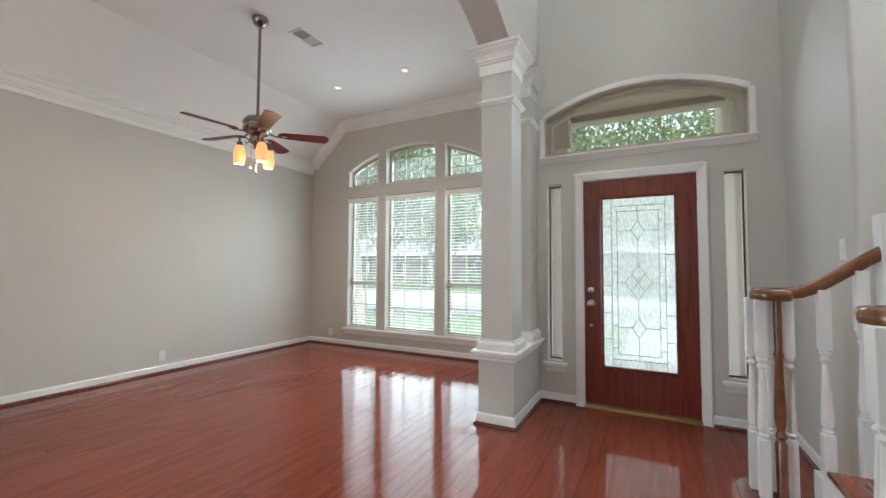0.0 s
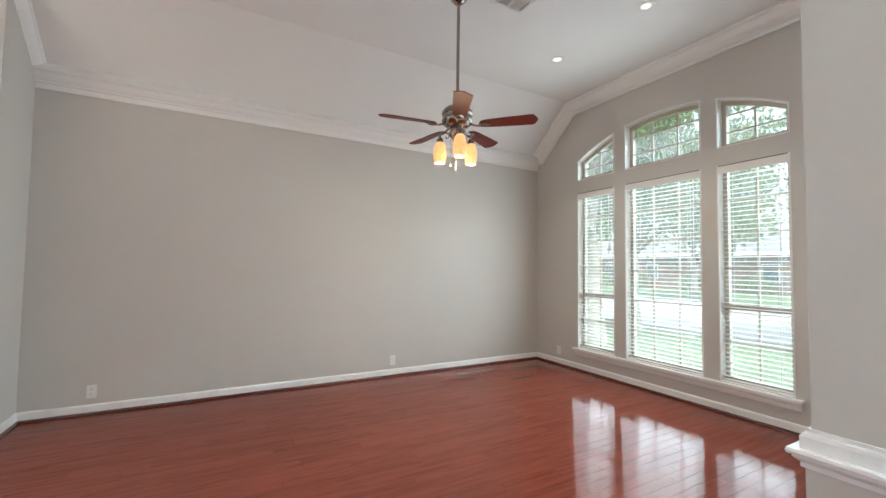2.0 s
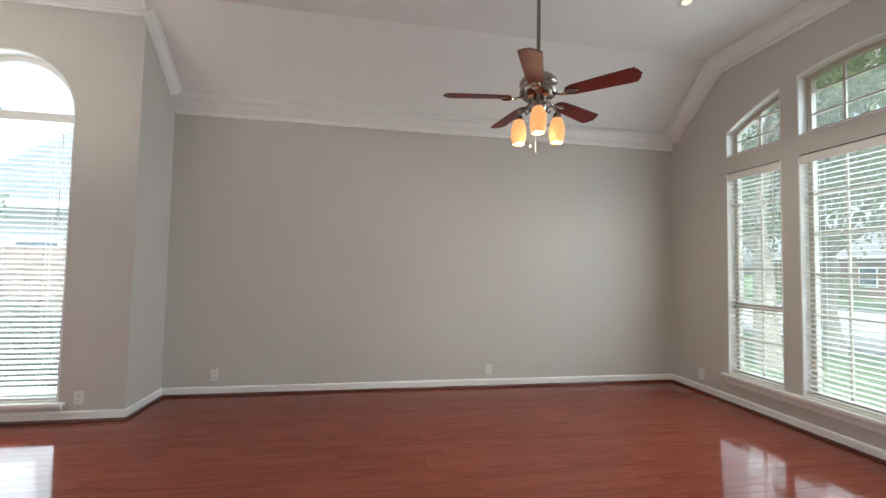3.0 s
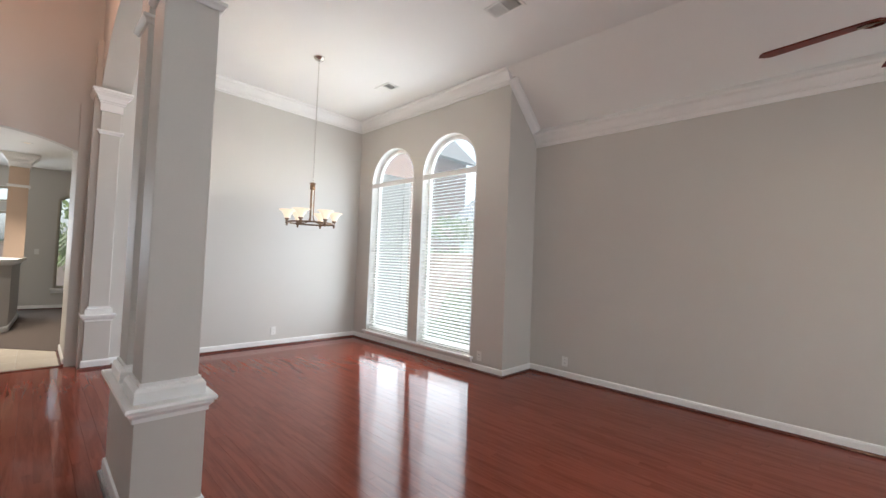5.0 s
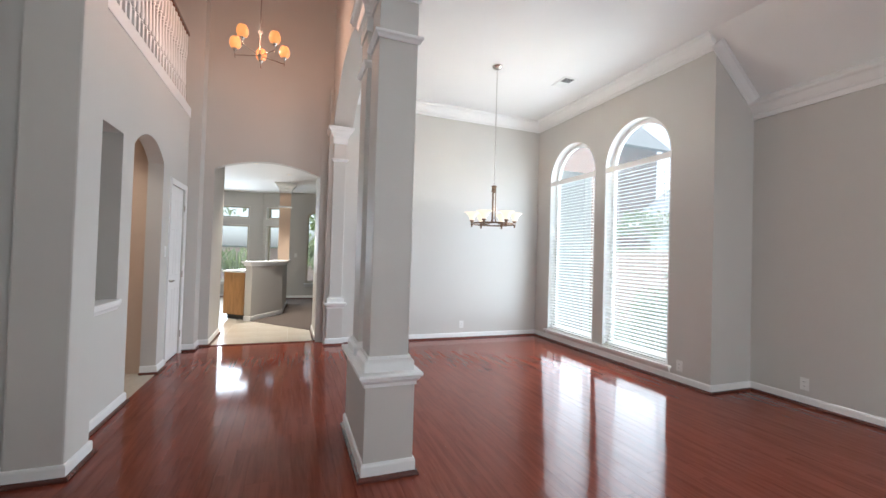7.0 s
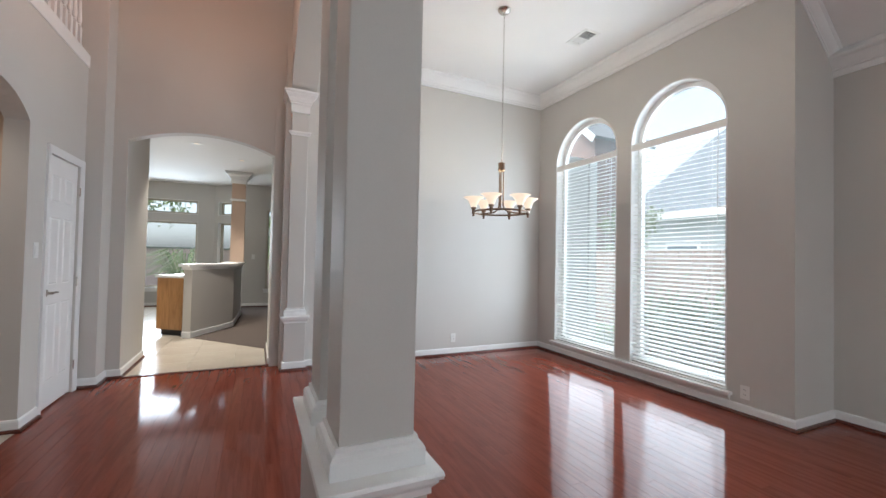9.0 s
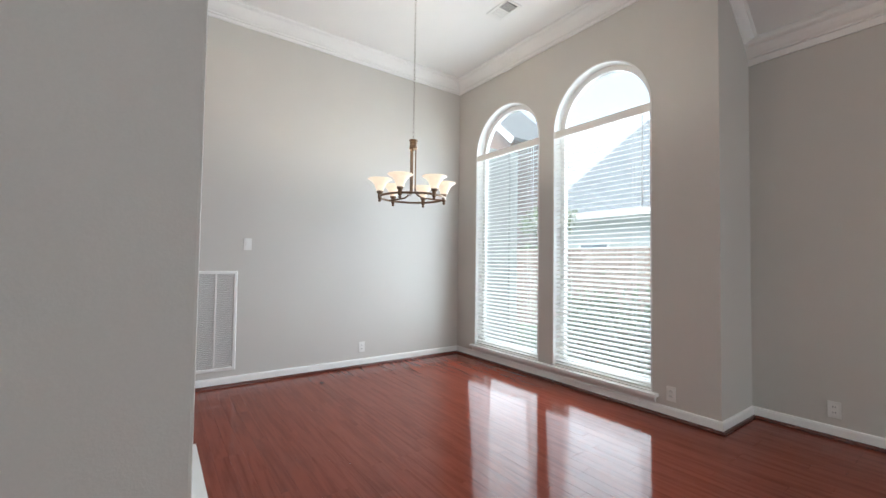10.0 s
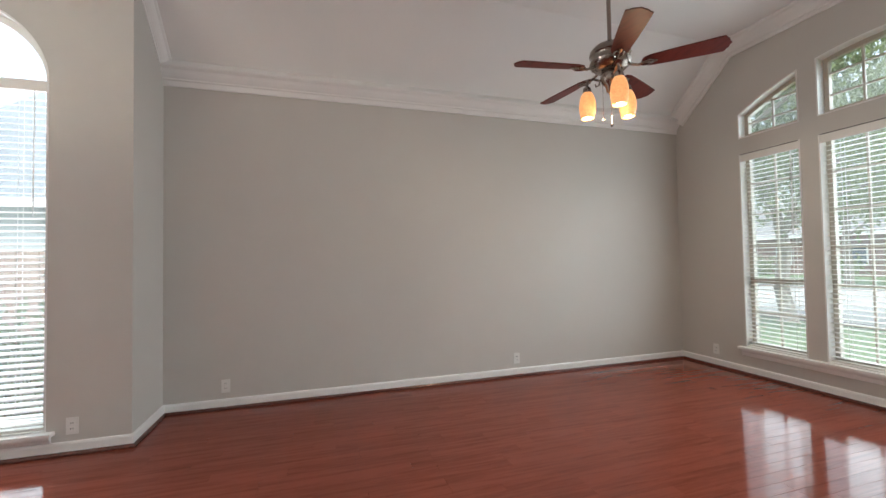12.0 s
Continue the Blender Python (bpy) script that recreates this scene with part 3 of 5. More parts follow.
pier("column_middle", "pair of grey square columns with white capitals on one pedestal", -1.035, -0.240, [(-0.419, 0.122), (-0.852, 0.122)], cx=-0.910, sh=0.122, lift=0.013, lip=0.8)
pier("column_south", "grey wall pilaster with white capital and pedestal", DBACK - 0.24, DBACK + 0.06, [(DBACK - 0.10, 0.135)], cx=-0.950, half=0.115, sh=0.090, lip=0.8)

# ---- windows ----


def bars(us, v0, v1, vs, u0, u1, m, w=0.016, d=0.018, bm=None):
    bm = bm or bmesh.new()
    for u in us:
        join(bm, box(u - w / 2, v0, -d, u + w / 2, v1, 0), m)
    for v in vs:
        join(bm, box(u0, v - w / 2, -d * 0.8, u1, v + w / 2, -d * 0.2), m)
    return bm


def frame_ring(outer, inset, m, depth, bm=None):
    """A frame following a closed loop (counter-clockwise), inset wide and depth deep."""
    return sweep(outer, [(0, 0), (inset, 0), (inset, -depth), (0, -depth)], m, closed=True, bm=bm)


def shrink(loop, d):
    """Offsets a counter-clockwise loop inwards."""
    out = []
    n = len(loop)
    for i in range(n):
        p, a, b = Vector(loop[i]), Vector(loop[i - 1]), Vector(loop[(i + 1) % n])
        e, f = (p - a).normalized(), (b - p).normalized()
        na, nb = Vector((-e.y, e.x)), Vector((-f.y, f.x))
        q = p + (na + nb) / max(1 + na.dot(nb), 0.2) * d
        out.append((q.x, q.y))
    return out


def pane(loop, m, parent, material=None, name="pane"):
    own = bmesh.new()
    own.faces.new([own.verts.new((u, v, 0)) for u, v in loop])
    ext = bmesh.ops.extrude_face_region(own, geom=own.faces[:])
    bmesh.ops.translate(own, vec=(0, 0, -0.004), verts=[v for v in ext["geom"] if isinstance(v, bmesh.types.BMVert)])
    join(None, own, m)
    ob = part(name, own, material or M_GLASS, parent)
    ob.visible_shadow = False
    return ob


def window(name, label, loop, m, cols=(), rows=(), set_back=0.085, rail=None, lining=M_WHITE, at=(0, 0, 0), fw=0.04, frame_mat=None, glass=None):
    """A window in an opening given by its loop: lining of the reveal, frame, glazing bars, pane."""
    t = thing(name, label, "window", at, kind="structure")
    us, vs = [p[0] for p in loop], [p[1] for p in loop]
    part("reveal_lining", sweep(loop, [(0, 0.004), (0.012, 0.004), (0.012, -T + 0.01), (0, -T + 0.01)], m, closed=True), lining, t)
    inner = shrink(loop, 0.012)
    mb = m @ Matrix.Translation((0, 0, -set_back))
    part("window_frame", frame_ring(inner, fw, mb, 0.05), frame_mat or M_FRAME, t)
    iu0, iu1, iv0, iv1 = min(us) + 0.05, max(us) - 0.05, min(vs) + 0.05, max(vs) - 0.03
    if cols or rows:
        cu = [min(us) + (max(us) - min(us)) * c for c in cols]
        tops = []
        bm = bmesh.new()
        for u in cu:
            tops = [v for v in [top_of(loop, u)]]
            join(bm, box(u - 0.008, iv0, -0.034, u + 0.008, tops[0] - 0.03, -0.014), mb)
        for r in rows:
            v = min(vs) + (max(vs) - min(vs)) * r
            a, b = span_of(loop, v)
            join(bm, box(a + 0.03, v - 0.008, -0.032, b - 0.03, v + 0.008, -0.016), mb)
        part("glazing_bars", bm, M_FRAME, t)
    if rail:
        part("meeting_rail", join(None, box(iu0 - 0.02, rail - 0.025, -0.045, iu1 + 0.02, rail + 0.025, 0.012, 0.004), mb), M_FRAME, t)
    pane(shrink(loop, 0.03), mb @ Matrix.Translation((0, 0, -0.022)), t, glass)
    return t


def top_of(loop, u):
    best = None
    n = len(loop)
    for i in range(n):
        (a, p), (b, q) = loop[i], loop[(i + 1) % n]
        if (a - u) * (b - u) <= 0 and abs(a - b) > 1e-6:
            v = p + (q - p) * (u - a) / (b - a)
            best = v if best is None else max(best, v)
    return best


def span_of(loop, v):
    xs = []
    n = len(loop)
    for i in range(n):
        (a, p), (b, q) = loop[i], loop[(i + 1) % n]
        if (p - v) * (q - v) <= 0 and abs(p - q) > 1e-6:
            xs.append(a + (b - a) * (v - p) / (q - p))
    return (min(xs), max(xs)) if xs else (0, 0)


MN = plane_y(FRONT, -1)
for i, (a, b) in enumerate(WX):
    mid = i == 1
    window("window_%d" % (i + 1), "tall white-lined window with a beige frame and glazing bars behind a blind", lowers[i], MN, (1 / 3, 2 / 3) if mid else (0.5,), [r / 6 for r in range(1, 6)] if mid else (0.18, 0.52, 0.68, 0.84), rail=None if mid else 1.02, at=((a + b) / 2, FRONT, WSILL))
    window("window_%d" % (i + 4), "arched upper window with glazing bars showing tree crowns", uppers[i], MN, (1 / 3, 2 / 3) if mid else (0.5,), (0.32, 0.66), at=((a + b) / 2, FRONT, ASILL))
MD = plane_x(DWALL, 1)
for i, (a, b) in enumerate(DW):
    lo = rect(a, DSILL, b, DSPR)
    window("window_%d" % (i + 7), "tall dining room window with a round-arched head", dholes[i], MD, (), (), at=(DWALL, (a + b) / 2, DSILL), frame_mat=M_WHITE, set_back=0.105, fw=0.05)


def stool(name, u0, u1, v, m, out=0.055, apron=0.07, at=(0, 0, 0)):
    t = thing(name, "white painted window sill with a moulded apron", "window sill", at, kind="structure")
    part("stool", join(None, box(u0, v - 0.028, -0.1, u1, v, out, 0.006), m), M_WHITE, t)
    ap = [(0, 0), (0.030, 0), (0.026, -0.018), (0.016, -0.030), (0.012, -apron + 0.01), (0.008, -apron), (0, -apron)]
    own = bmesh.new()
    rows = [[own.verts.new((u, v - 0.028 + h, o)) for o, h in ap] for u in (u0 + 0.02, u1 - 0.02)]
    for j in range(len(ap)):
        k = (j + 1) % len(ap)
        own.faces.new((rows[0][j], rows[1][j], rows[1][k], rows[0][k]))
    own.faces.new(rows[0]), own.faces.new(rows[1])
    part("apron", join(None, own, m), M_WHITE, t)
    return t


stool("sill_living", -4.20, -1.71, WSILL, MN, at=(-2.95, FRONT, 0.25))
stool("sill_dining", -3.58, -1.20, DSILL, MD, at=(DWALL, -2.4, 0.12), apron=0.05)

# ---- blinds ----


def blind(label, u0, u1, v0, v1, m, depth, pitch=0.044, tilt=14, wand=0.8, at=(0, 0, 0), gap=False):
    t = thing("window_blind", label, "blind", at, group="window blinds")
    w = u1 - u0
    part("headrail", join(None, box(u0, v1 - 0.055, depth - 0.035, u1, v1, depth + 0.035, 0.004), m), M_BLIND, t)
    part("valance", join(None, box(u0 - 0.002, v1 - 0.075, depth + 0.036, u1 + 0.002, v1, depth + 0.046, 0.003), m), M_BLIND, t)
    part("bottom_rail", join(None, box(u0, v0, depth - 0.025, u1, v0 + 0.02, depth + 0.025, 0.005), m), M_BLIND, t)
    # Shadow above the headrail, put in as a thin solid dark strip.
    if gap:
        part("head_shadow_strip", join(None, box(u0 - 0.004, v1 + 0.001, -0.05, u1 + 0.004, v1 + 0.009, 0.0055), m), M_DARK, t, "dark strip standing in for the shadow gap above the headrail")
    n = int((v1 - 0.08 - v0 - 0.02) / pitch)
    slat = None
    for i in range(n):
        v = v0 + 0.02 + pitch * (i + 0.6)
        place = m @ Matrix.Translation(((u0 + u1) / 2, v, depth)) @ Matrix.Rotation(radians(tilt), 4, "X")
        if slat is None:
            own = bmesh.new()
            prof = [(-0.024, 0.0), (0, 0.004), (0.024, 0.0), (0.024, 0.0025), (0, 0.0065), (-0.024, 0.0025)]
            ra, rb = ([own.verts.new((x, h, d)) for d, h in prof] for x in (-w / 2, w / 2))
            for j in range(6):
                own.faces.new((ra[j], ra[(j + 1) % 6], rb[(j + 1) % 6], rb[j]))
            own.faces.new(ra), own.faces.new(rb)
            bmesh.ops.recalc_face_normals(own, faces=own.faces)
            slat = bpy.data.meshes.new("slat")
            own.to_mesh(slat), own.free()
            slat.materials.append(M_BLIND)
        piece("slat", slat, t, place)
    for u in (u0 + w * 0.16, u1 - w * 0.16):
        for e in (-0.027, 0.027):
            part("ladder_cord", join(None, box(u - 0.001, v0, depth + e - 0.001, u + 0.001, v1 - 0.05, depth + e + 0.001), m), M_BLIND, t)
    if wand:
        part("tilt_wand", join(None, tube([(u1 - 0.06, v1 - 0.08, depth + 0.055), (u1 - 0.06, v1 - wand, depth + 0.06)], 0.004, 6), m), M_PLASTIC, t)
    return t


for a, b in WX:
    blind("white faux-wood blind lowered with open slats in the living room window", a + 0.016, b - 0.016, WSILL + 0.01, WHEAD - 0.012, MN, -0.045, tilt=5, wand=0.9, at=((a + b) / 2, FRONT, WHEAD), gap=True)
for a, b in DW:
    blind("white faux-wood blind lowered with open slats below an arch", a + 0.016, b - 0.016, DSILL + 0.01, DSPR, MD, -0.045, wand=0.95, at=(DWALL, (a + b) / 2, DSPR), tilt=17)

# ---- front door, sidelights and transom ----
ME = plane_y(DOORY, -1)
door = thing("front_door", "closed red mahogany front door with a leaded glass panel", "door", (0.175, DOORY, 0), kind="structure")
GX0, GX1, GZ0, GZ1 = -0.13, 0.48, 0.37, 1.93
lx0, lx1 = DX0 + 0.004, DX1 - 0.004
leaf = slab(rect(lx0, 0.035, lx1, DH - 0.006), [rect(GX0, GZ0, GX1, GZ1)], ME @ Matrix.Translation((0, 0, -0.02)), 0.045)
part("leaf", leaf, M_DOOR, door)
mould = [(0, 0.006), (0.016, 0.010), (0.028, 0.004), (0.028, -0.02), (0, -0.02)]
part("glass_moulding", sweep(rect(GX0 - 0.01, GZ0 - 0.01, GX1 + 0.01, GZ1 + 0.01), mould, ME @ Matrix.Translation((0, 0, -0.02)), closed=True), M_DOOR, door)
gp = pane(rect(GX0, GZ0, GX1, GZ1), ME @ Matrix.Translation((0, 0, -0.04)), door, M_DOORGLASS, "leaded_pane")


def came(pts, parent, w=0.0042, close=False):
    pts = pts + [pts[0]] if close else pts
    bm = bmesh.new()
    for p, q in zip(pts, pts[1:]):
        p, q = Vector(p), Vector(q)
        d = (q - p).normalized() * w / 2
        s = Vector((-d.y, d.x))
        own = bmesh.new()
        ring8 = [own.verts.new((*(c), z)) for z in (0, 0.006) for c in (p - d - s, q + d - s, q + d + s, p - d + s)]
        for f in ((0, 1, 2, 3), (4, 5, 6, 7), (0, 1, 5, 4), (1, 2, 6, 5), (2, 3, 7, 6), (3, 0, 4, 7)):
            own.faces.new([ring8[i] for i in f])
        join(bm, own)
    join(None, bm, ME @ Matrix.Translation((0, 0, -0.042)))
    return part("lead_came", bm, M_LEAD, parent)


gw, gh, gc = GX1 - GX0, GZ1 - GZ0, (GX0 + GX1) / 2
b1x0, b1x1, b1z0, b1z1 = GX0 + 0.088, GX1 - 0.088, GZ0 + 0.085, GZ1 - 0.085
b2x0, b2x1, b2z0, b2z1 = b1x0 + 0.048, b1x1 - 0.048, b1z0 + 0.048, b1z1 - 0.048
came(rect(b1x0, b1z0, b1x1, b1z1), gp, close=True)
came(rect(b2x0, b2z0, b2x1, b2z1), gp, close=True)
for z in (0.17, 0.32, 0.48, 0.66, 0.83):
    came([(GX0, GZ0 + gh * z), (b1x0, GZ0 + gh * z)], gp), came([(b1x1, GZ0 + gh * z), (GX1, GZ0 + gh * z)], gp)
for z in (0.12, 0.25, 0.4, 0.56, 0.72, 0.86):
    came([(b1x0, GZ0 + gh * z), (b2x0, GZ0 + gh * z)], gp), came([(b2x1, GZ0 + gh * z), (b1x1, GZ0 + gh * z)], gp)
for x in (b1x0, b1x1):
    came([(x, GZ0), (x, b1z0)], gp), came([(x, b1z1), (x, GZ1)], gp)
for cz, hw, hh in ((0.80, 0.055, 0.085), (0.50, 0.105, 0.16), (0.24, 0.055, 0.085)):
    z = GZ0 + gh * cz
    came([(gc - hw, z), (gc, z + hh), (gc + hw, z), (gc, z - hh)], gp, close=True)
    came([(b2x0, z), (gc - hw, z)], gp), came([(gc + hw, z), (b2x1, z)], gp)
z = GZ0 + gh * 0.50
for u in (-1, 1):
    came([(gc - 0.0525, z + u * 0.08), (gc + 0.0525, z - u * 0.08)], gp)
came([(gc, z + 0.16), (gc, GZ0 + gh * 0.80 - 0.085)], gp), came([(gc, z - 0.16), (gc, GZ0 + gh * 0.24 + 0.085)], gp)
came([(gc, GZ0 + gh * 0.80 + 0.085), (gc, b1z1)], gp), came([(gc, GZ0 + gh * 0.24 - 0.085), (gc, b1z0)], gp)
toy = Matrix.Rotation(radians(90), 4, "X")
kx = DX0 + 0.062
part("deadbolt", lathe([(0.03, 0), (0.032, 0.004), (0.028, 0.014), (0.012, 0.016), (0.012, 0.03), (0, 0.032)], m=Matrix.Translation((kx, DOORY + 0.02, 1.075)) @ toy), M_NICKEL, door, "nickel thumb-turn deadbolt", smooth=True)
part("door_knob", lathe([(0.032, 0), (0.034, 0.004), (0.026, 0.010), (0.012, 0.014), (0.012, 0.03), (0.024, 0.04), (0.029, 0.052), (0.024, 0.064), (0, 0.068)], m=Matrix.Translation((kx, DOORY + 0.02, 0.95)) @ toy), M_NICKEL, door, "round nickel door knob", smooth=True)
part("viewer_lock", lathe([(0.011, 0), (0.012, 0.004), (0, 0.006)], m=Matrix.Translation((kx, DOORY + 0.02, 0.75)) @ toy), M_BRASS, door, "small brass lock", smooth=True)
for z in (0.25, 1.07, 1.88):
    part("hinge", tube([(DX1 + 0.002, DOORY + 0.008, z - 0.045), (DX1 + 0.002, DOORY + 0.008, z + 0.045)], 0.008), M_NICKEL, door, "nickel hinge knuckle")
part("threshold", box(DX0, DOORY - 0.035, 0, DX1, DOORY + 0.10, 0.03, 0.006), M_BRASS, door, "worn brass threshold")
part("door_jamb", slab([(DX0 - 0.003, 0), (DX0 + 0.003, 0), (DX0 + 0.003, DH - 0.004), (DX1 - 0.003, DH - 0.004), (DX1 - 0.003, 0), (DX1 + 0.003, 0), (DX1 + 0.003, DH + 0.003), (DX0 - 0.003, DH + 0.003)], [], ME, T), M_WHITE, door)
CASING = [(-0.072, 0), (-0.072, 0.018), (-0.060, 0.022), (-0.030, 0.016), (-0.010, 0.012), (0, 0.010), (0, 0)]


def casing(name, path, m, parent=None, material=None, prof=CASING):
    return part(name, sweep(path, prof, m), material or M_WHITE, parent)


casing("door_casing", [(DX1, 0), (DX1, DH), (DX0, DH), (DX0, 0)], ME, door)
for i, (a, b) in enumerate((SL, SR)):
    window("window_%d" % (9 + i), "narrow sidelight window beside the front door", rect(a, 0.38, b, 2.10), ME, fw=0.014, frame_mat=M_BRONZE, set_back=0.10, at=((a + b) / 2, DOORY, 0.38), lining=M_WALL, glass=M_SIDEGLASS)
    stool("sill_sidelight", a - 0.03, b + 0.03, 0.38, ME, apron=0.06, at=((a + b) / 2, DOORY, 0.34))
tw = window("window_11", "arched transom window above the front door with porch and trees beyond", entry_holes[2], ME, fw=0.05, set_back=0.09, at=(0.18, DOORY, 2.36), lining=M_FRAME)
part("transom_casing", sweep(arc(TR[0], TR[1], TR[3], TR[4], n=24), [(-0.045, 0), (-0.045, 0.012), (0, 0.012), (0, 0)], ME), M_WHITE, tw)
for a, b in ((TR[0] - 0.045, TR[0]), (TR[1], TR[1] + 0.045)):
    part("transom_casing", join(None, box(a, TR[2], 0, b, TR[3] + 0.012, 0.0135), ME), M_WHITE, tw)
SH = [(0, 0), (0.012, 0), (0.018, 0.012), (0.050, 0.040), (0.058, 0.044), (0.058, 0.060), (0, 0.060)]
part("transom_shelf", sweep([(TR[0] - 0.05, DOORY - 0.0), (TR[1] + 0.05, DOORY - 0.0)][::-1], SH, Matrix.Translation((0, 0, 2.30))), M_WHITE, tw, "white moulded shelf under the transom")

# ---- ceiling fan ----
FANX, FANY = -3.08, 2.418
fan = thing("ceiling_fan", "five-blade rosewood ceiling fan with nickel motor and lit amber shades", "ceiling fan", (FANX, FANY, CEIL))


def atfan(bm):
    return join(None, bm, Matrix.Translation((FANX, FANY, 0)))


part("canopy", atfan(lathe([(0.075, CEIL), (0.078, CEIL - 0.012), (0.070, CEIL - 0.045), (0.045, CEIL - 0.075), (0.022, CEIL - 0.085), (0, CEIL - 0.085)], n=28)), M_PEWTER, fan, smooth=True)
part("downrod", atfan(lathe([(0.0135, CEIL - 0.08), (0.0135, 2.750), (0.026, 2.740), (0.026, 2.715), (0.0, 2.715)], n=14)), M_PEWTER, fan, smooth=True)
part("motor_housing", atfan(lathe([(0.02, 2.735), (0.05, 2.725), (0.10, 2.705), (0.128, 2.675), (0.132, 2.650), (0.124, 2.640), (0.124, 2.610), (0.132, 2.600), (0.126, 2.575), (0.095, 2.550), (0.06, 2.540), (0, 2.540)], n=32)), M_PEWTER, fan, "polished nickel motor housing", smooth=True)
part("switch_housing", atfan(lathe([(0.05, 2.550), (0.062, 2.525), (0.066, 2.495), (0.058, 2.465), (0.035, 2.440), (0.028, 2.405), (0.012, 2.390), (0.008, 2.375), (0, 2.370)], n=24)), M_PEWTER, fan, smooth=True)
blade_outline = [(0.20, -0.036), (0.24, -0.052), (0.40, -0.062), (0.60, -0.070), (0.634, -0.070), (0.641, -0.052), (0.653, -0.040), (0.660, -0.015), (0.668, 0), (0.660, 0.015), (0.653, 0.040), (0.641, 0.052), (0.634, 0.070), (0.60, 0.070), (0.40, 0.062), (0.24, 0.052), (0.20, 0.036), (0.185, 0)]
for k in range(5):
    turn = Matrix.Translation((FANX, FANY, 2.562)) @ Matrix.Rotation(radians(-27 + 72 * k), 4, "Z")
    bl = part("blade", slab(blade_outline, [], turn @ Matrix.Rotation(radians(-12), 4, "X"), 0.007), M_BLADE, fan)
    own = tube([(0.09, 0, 0.012), (0.13, 0, -0.004), (0.17, 0, -0.018), (0.22, 0, -0.012)], [0.010, 0.009, 0.008, 0.008])
    for s in (-1, 1):
        tube([(0.17, 0, -0.016), (0.20, s * 0.022, -0.016), (0.235, s * 0.030, -0.013), (0.255, s * 0.018, -0.012), (0.245, s * 0.006, -0.012)], 0.006, 6, own)
    box(0.215, -0.012, -0.016, 0.28, 0.012, -0.009, 0.003, own)
    part("blade_bracket", join(None, own, turn), M_PEWTER, bl, "scrolled nickel blade bracket", smooth=True)
for ang in (-22, 98, 218):
    c, s = math.cos(radians(ang)), math.sin(radians(ang))
    lx, ly = FANX + 0.155 * c, FANY + 0.155 * s
    arm = tube([(FANX + 0.03 * c, FANY + 0.03 * s, 2.520), (FANX + 0.07 * c, FANY + 0.07 * s, 2.495), (FANX + 0.11 * c, FANY + 0.11 * s, 2.515), (FANX + 0.145 * c, FANY + 0.145 * s, 2.520), (lx, ly, 2.495), (lx, ly, 2.460)], [0.009, 0.008, 0.008, 0.008, 0.009, 0.012])
    tube([(FANX + 0.07 * c, FANY + 0.07 * s, 2.495), (FANX + 0.075 * c, FANY + 0.075 * s, 2.465), (FANX + 0.095 * c, FANY + 0.095 * s, 2.460), (FANX + 0.10 * c, FANY + 0.10 * s, 2.478)], 0.006, 6, arm)
    lathe([(0.012, 2.475), (0.024, 2.465), (0.030, 2.440), (0.028, 2.430), (0, 2.430)], (lx, ly, 0), 16, arm)
    a = part("lamp_arm", arm, M_PEWTER, fan, "curled nickel lamp arm", smooth=True)
    sh = lathe([(0.026, 2.435), (0.040, 2.415), (0.051, 2.380), (0.056, 2.340), (0.053, 2.295), (0.043, 2.255), (0.040, 2.255), (0.050, 2.295), (0.053, 2.340), (0.048, 2.380), (0.037, 2.410), (0.024, 2.430)], (lx, ly, 0), 22)
    part("shade", sh, M_SHADE, a, "lit mottled amber glass shade", smooth=True)
    part("bulb_glass", lathe([(0.012, 2.420), (0.022, 2.370), (0.030, 2.320), (0.030, 2.285), (0.018, 2.267), (0, 2.264)], (lx, ly, 0), 14), M_LAMPEND, a, "glowing lamp bulb", smooth=True)
    bulb((lx, ly, 2.235), 1.25)
for dx, dy, ln in ((0.035, -0.03, 2.170), (-0.03, -0.04, 2.230)):
    ch = tube([(FANX + dx, FANY + dy, 2.510), (FANX + dx, FANY + dy, ln)], 0.0015, 5)
    lathe([(0.004, ln), (0.009, ln - 0.006), (0.009, ln - 0.014), (0, ln - 0.02)], (FANX + dx, FANY + dy, 0), 10, ch)
    part("pull_chain", ch, M_PEWTER, fan)

# ---- dining chandelier ----
CX, CY = -2.65, -2.31
chan = thing("dining_chandelier", "bronze ring chandelier with six lit cream glass shades", "chandelier", (CX, CY, CEIL))
part("canopy", lathe([(0.062, CEIL), (0.064, CEIL - 0.01), (0.05, CEIL - 0.03), (0.02, CEIL - 0.04), (0, CEIL - 0.045)], (CX, CY, 0), 24), M_NICKEL, chan, "brushed nickel ceiling cup", smooth=True)
links = 40
bm = bmesh.new()
for k in range(links):
    z = CEIL - 0.045 - (CEIL - 0.045 - 2.20) * (k + 0.5) / links
    t = Matrix.Translation((CX, CY, z)) @ Matrix.Rotation(radians(90 * (k % 2)), 4, "Z")
    pts = [(0.007 * math.cos(2 * math.pi * j / 8), 0, 0.024 * math.sin(2 * math.pi * j / 8)) for j in range(9)]
    join(bm, tube(pts, 0.0018, 4), t)
part("chain", bm, M_NICKEL, chan, "thin nickel chain")
part("collar", lathe([(0.008, 2.215), (0.034, 2.205), (0.036, 2.195), (0.028, 2.19), (0.032, 2.18), (0.028, 2.17), (0.032, 2.16), (0.028, 2.15), (0.034, 2.145), (0.034, 2.135), (0.02, 2.125), (0.008, 2.12), (0, 2.115)], (CX, CY, 0), 20), M_BRONZE, chan, "ribbed copper collar", smooth=True)
RR, RZ = 0.262, 1.733
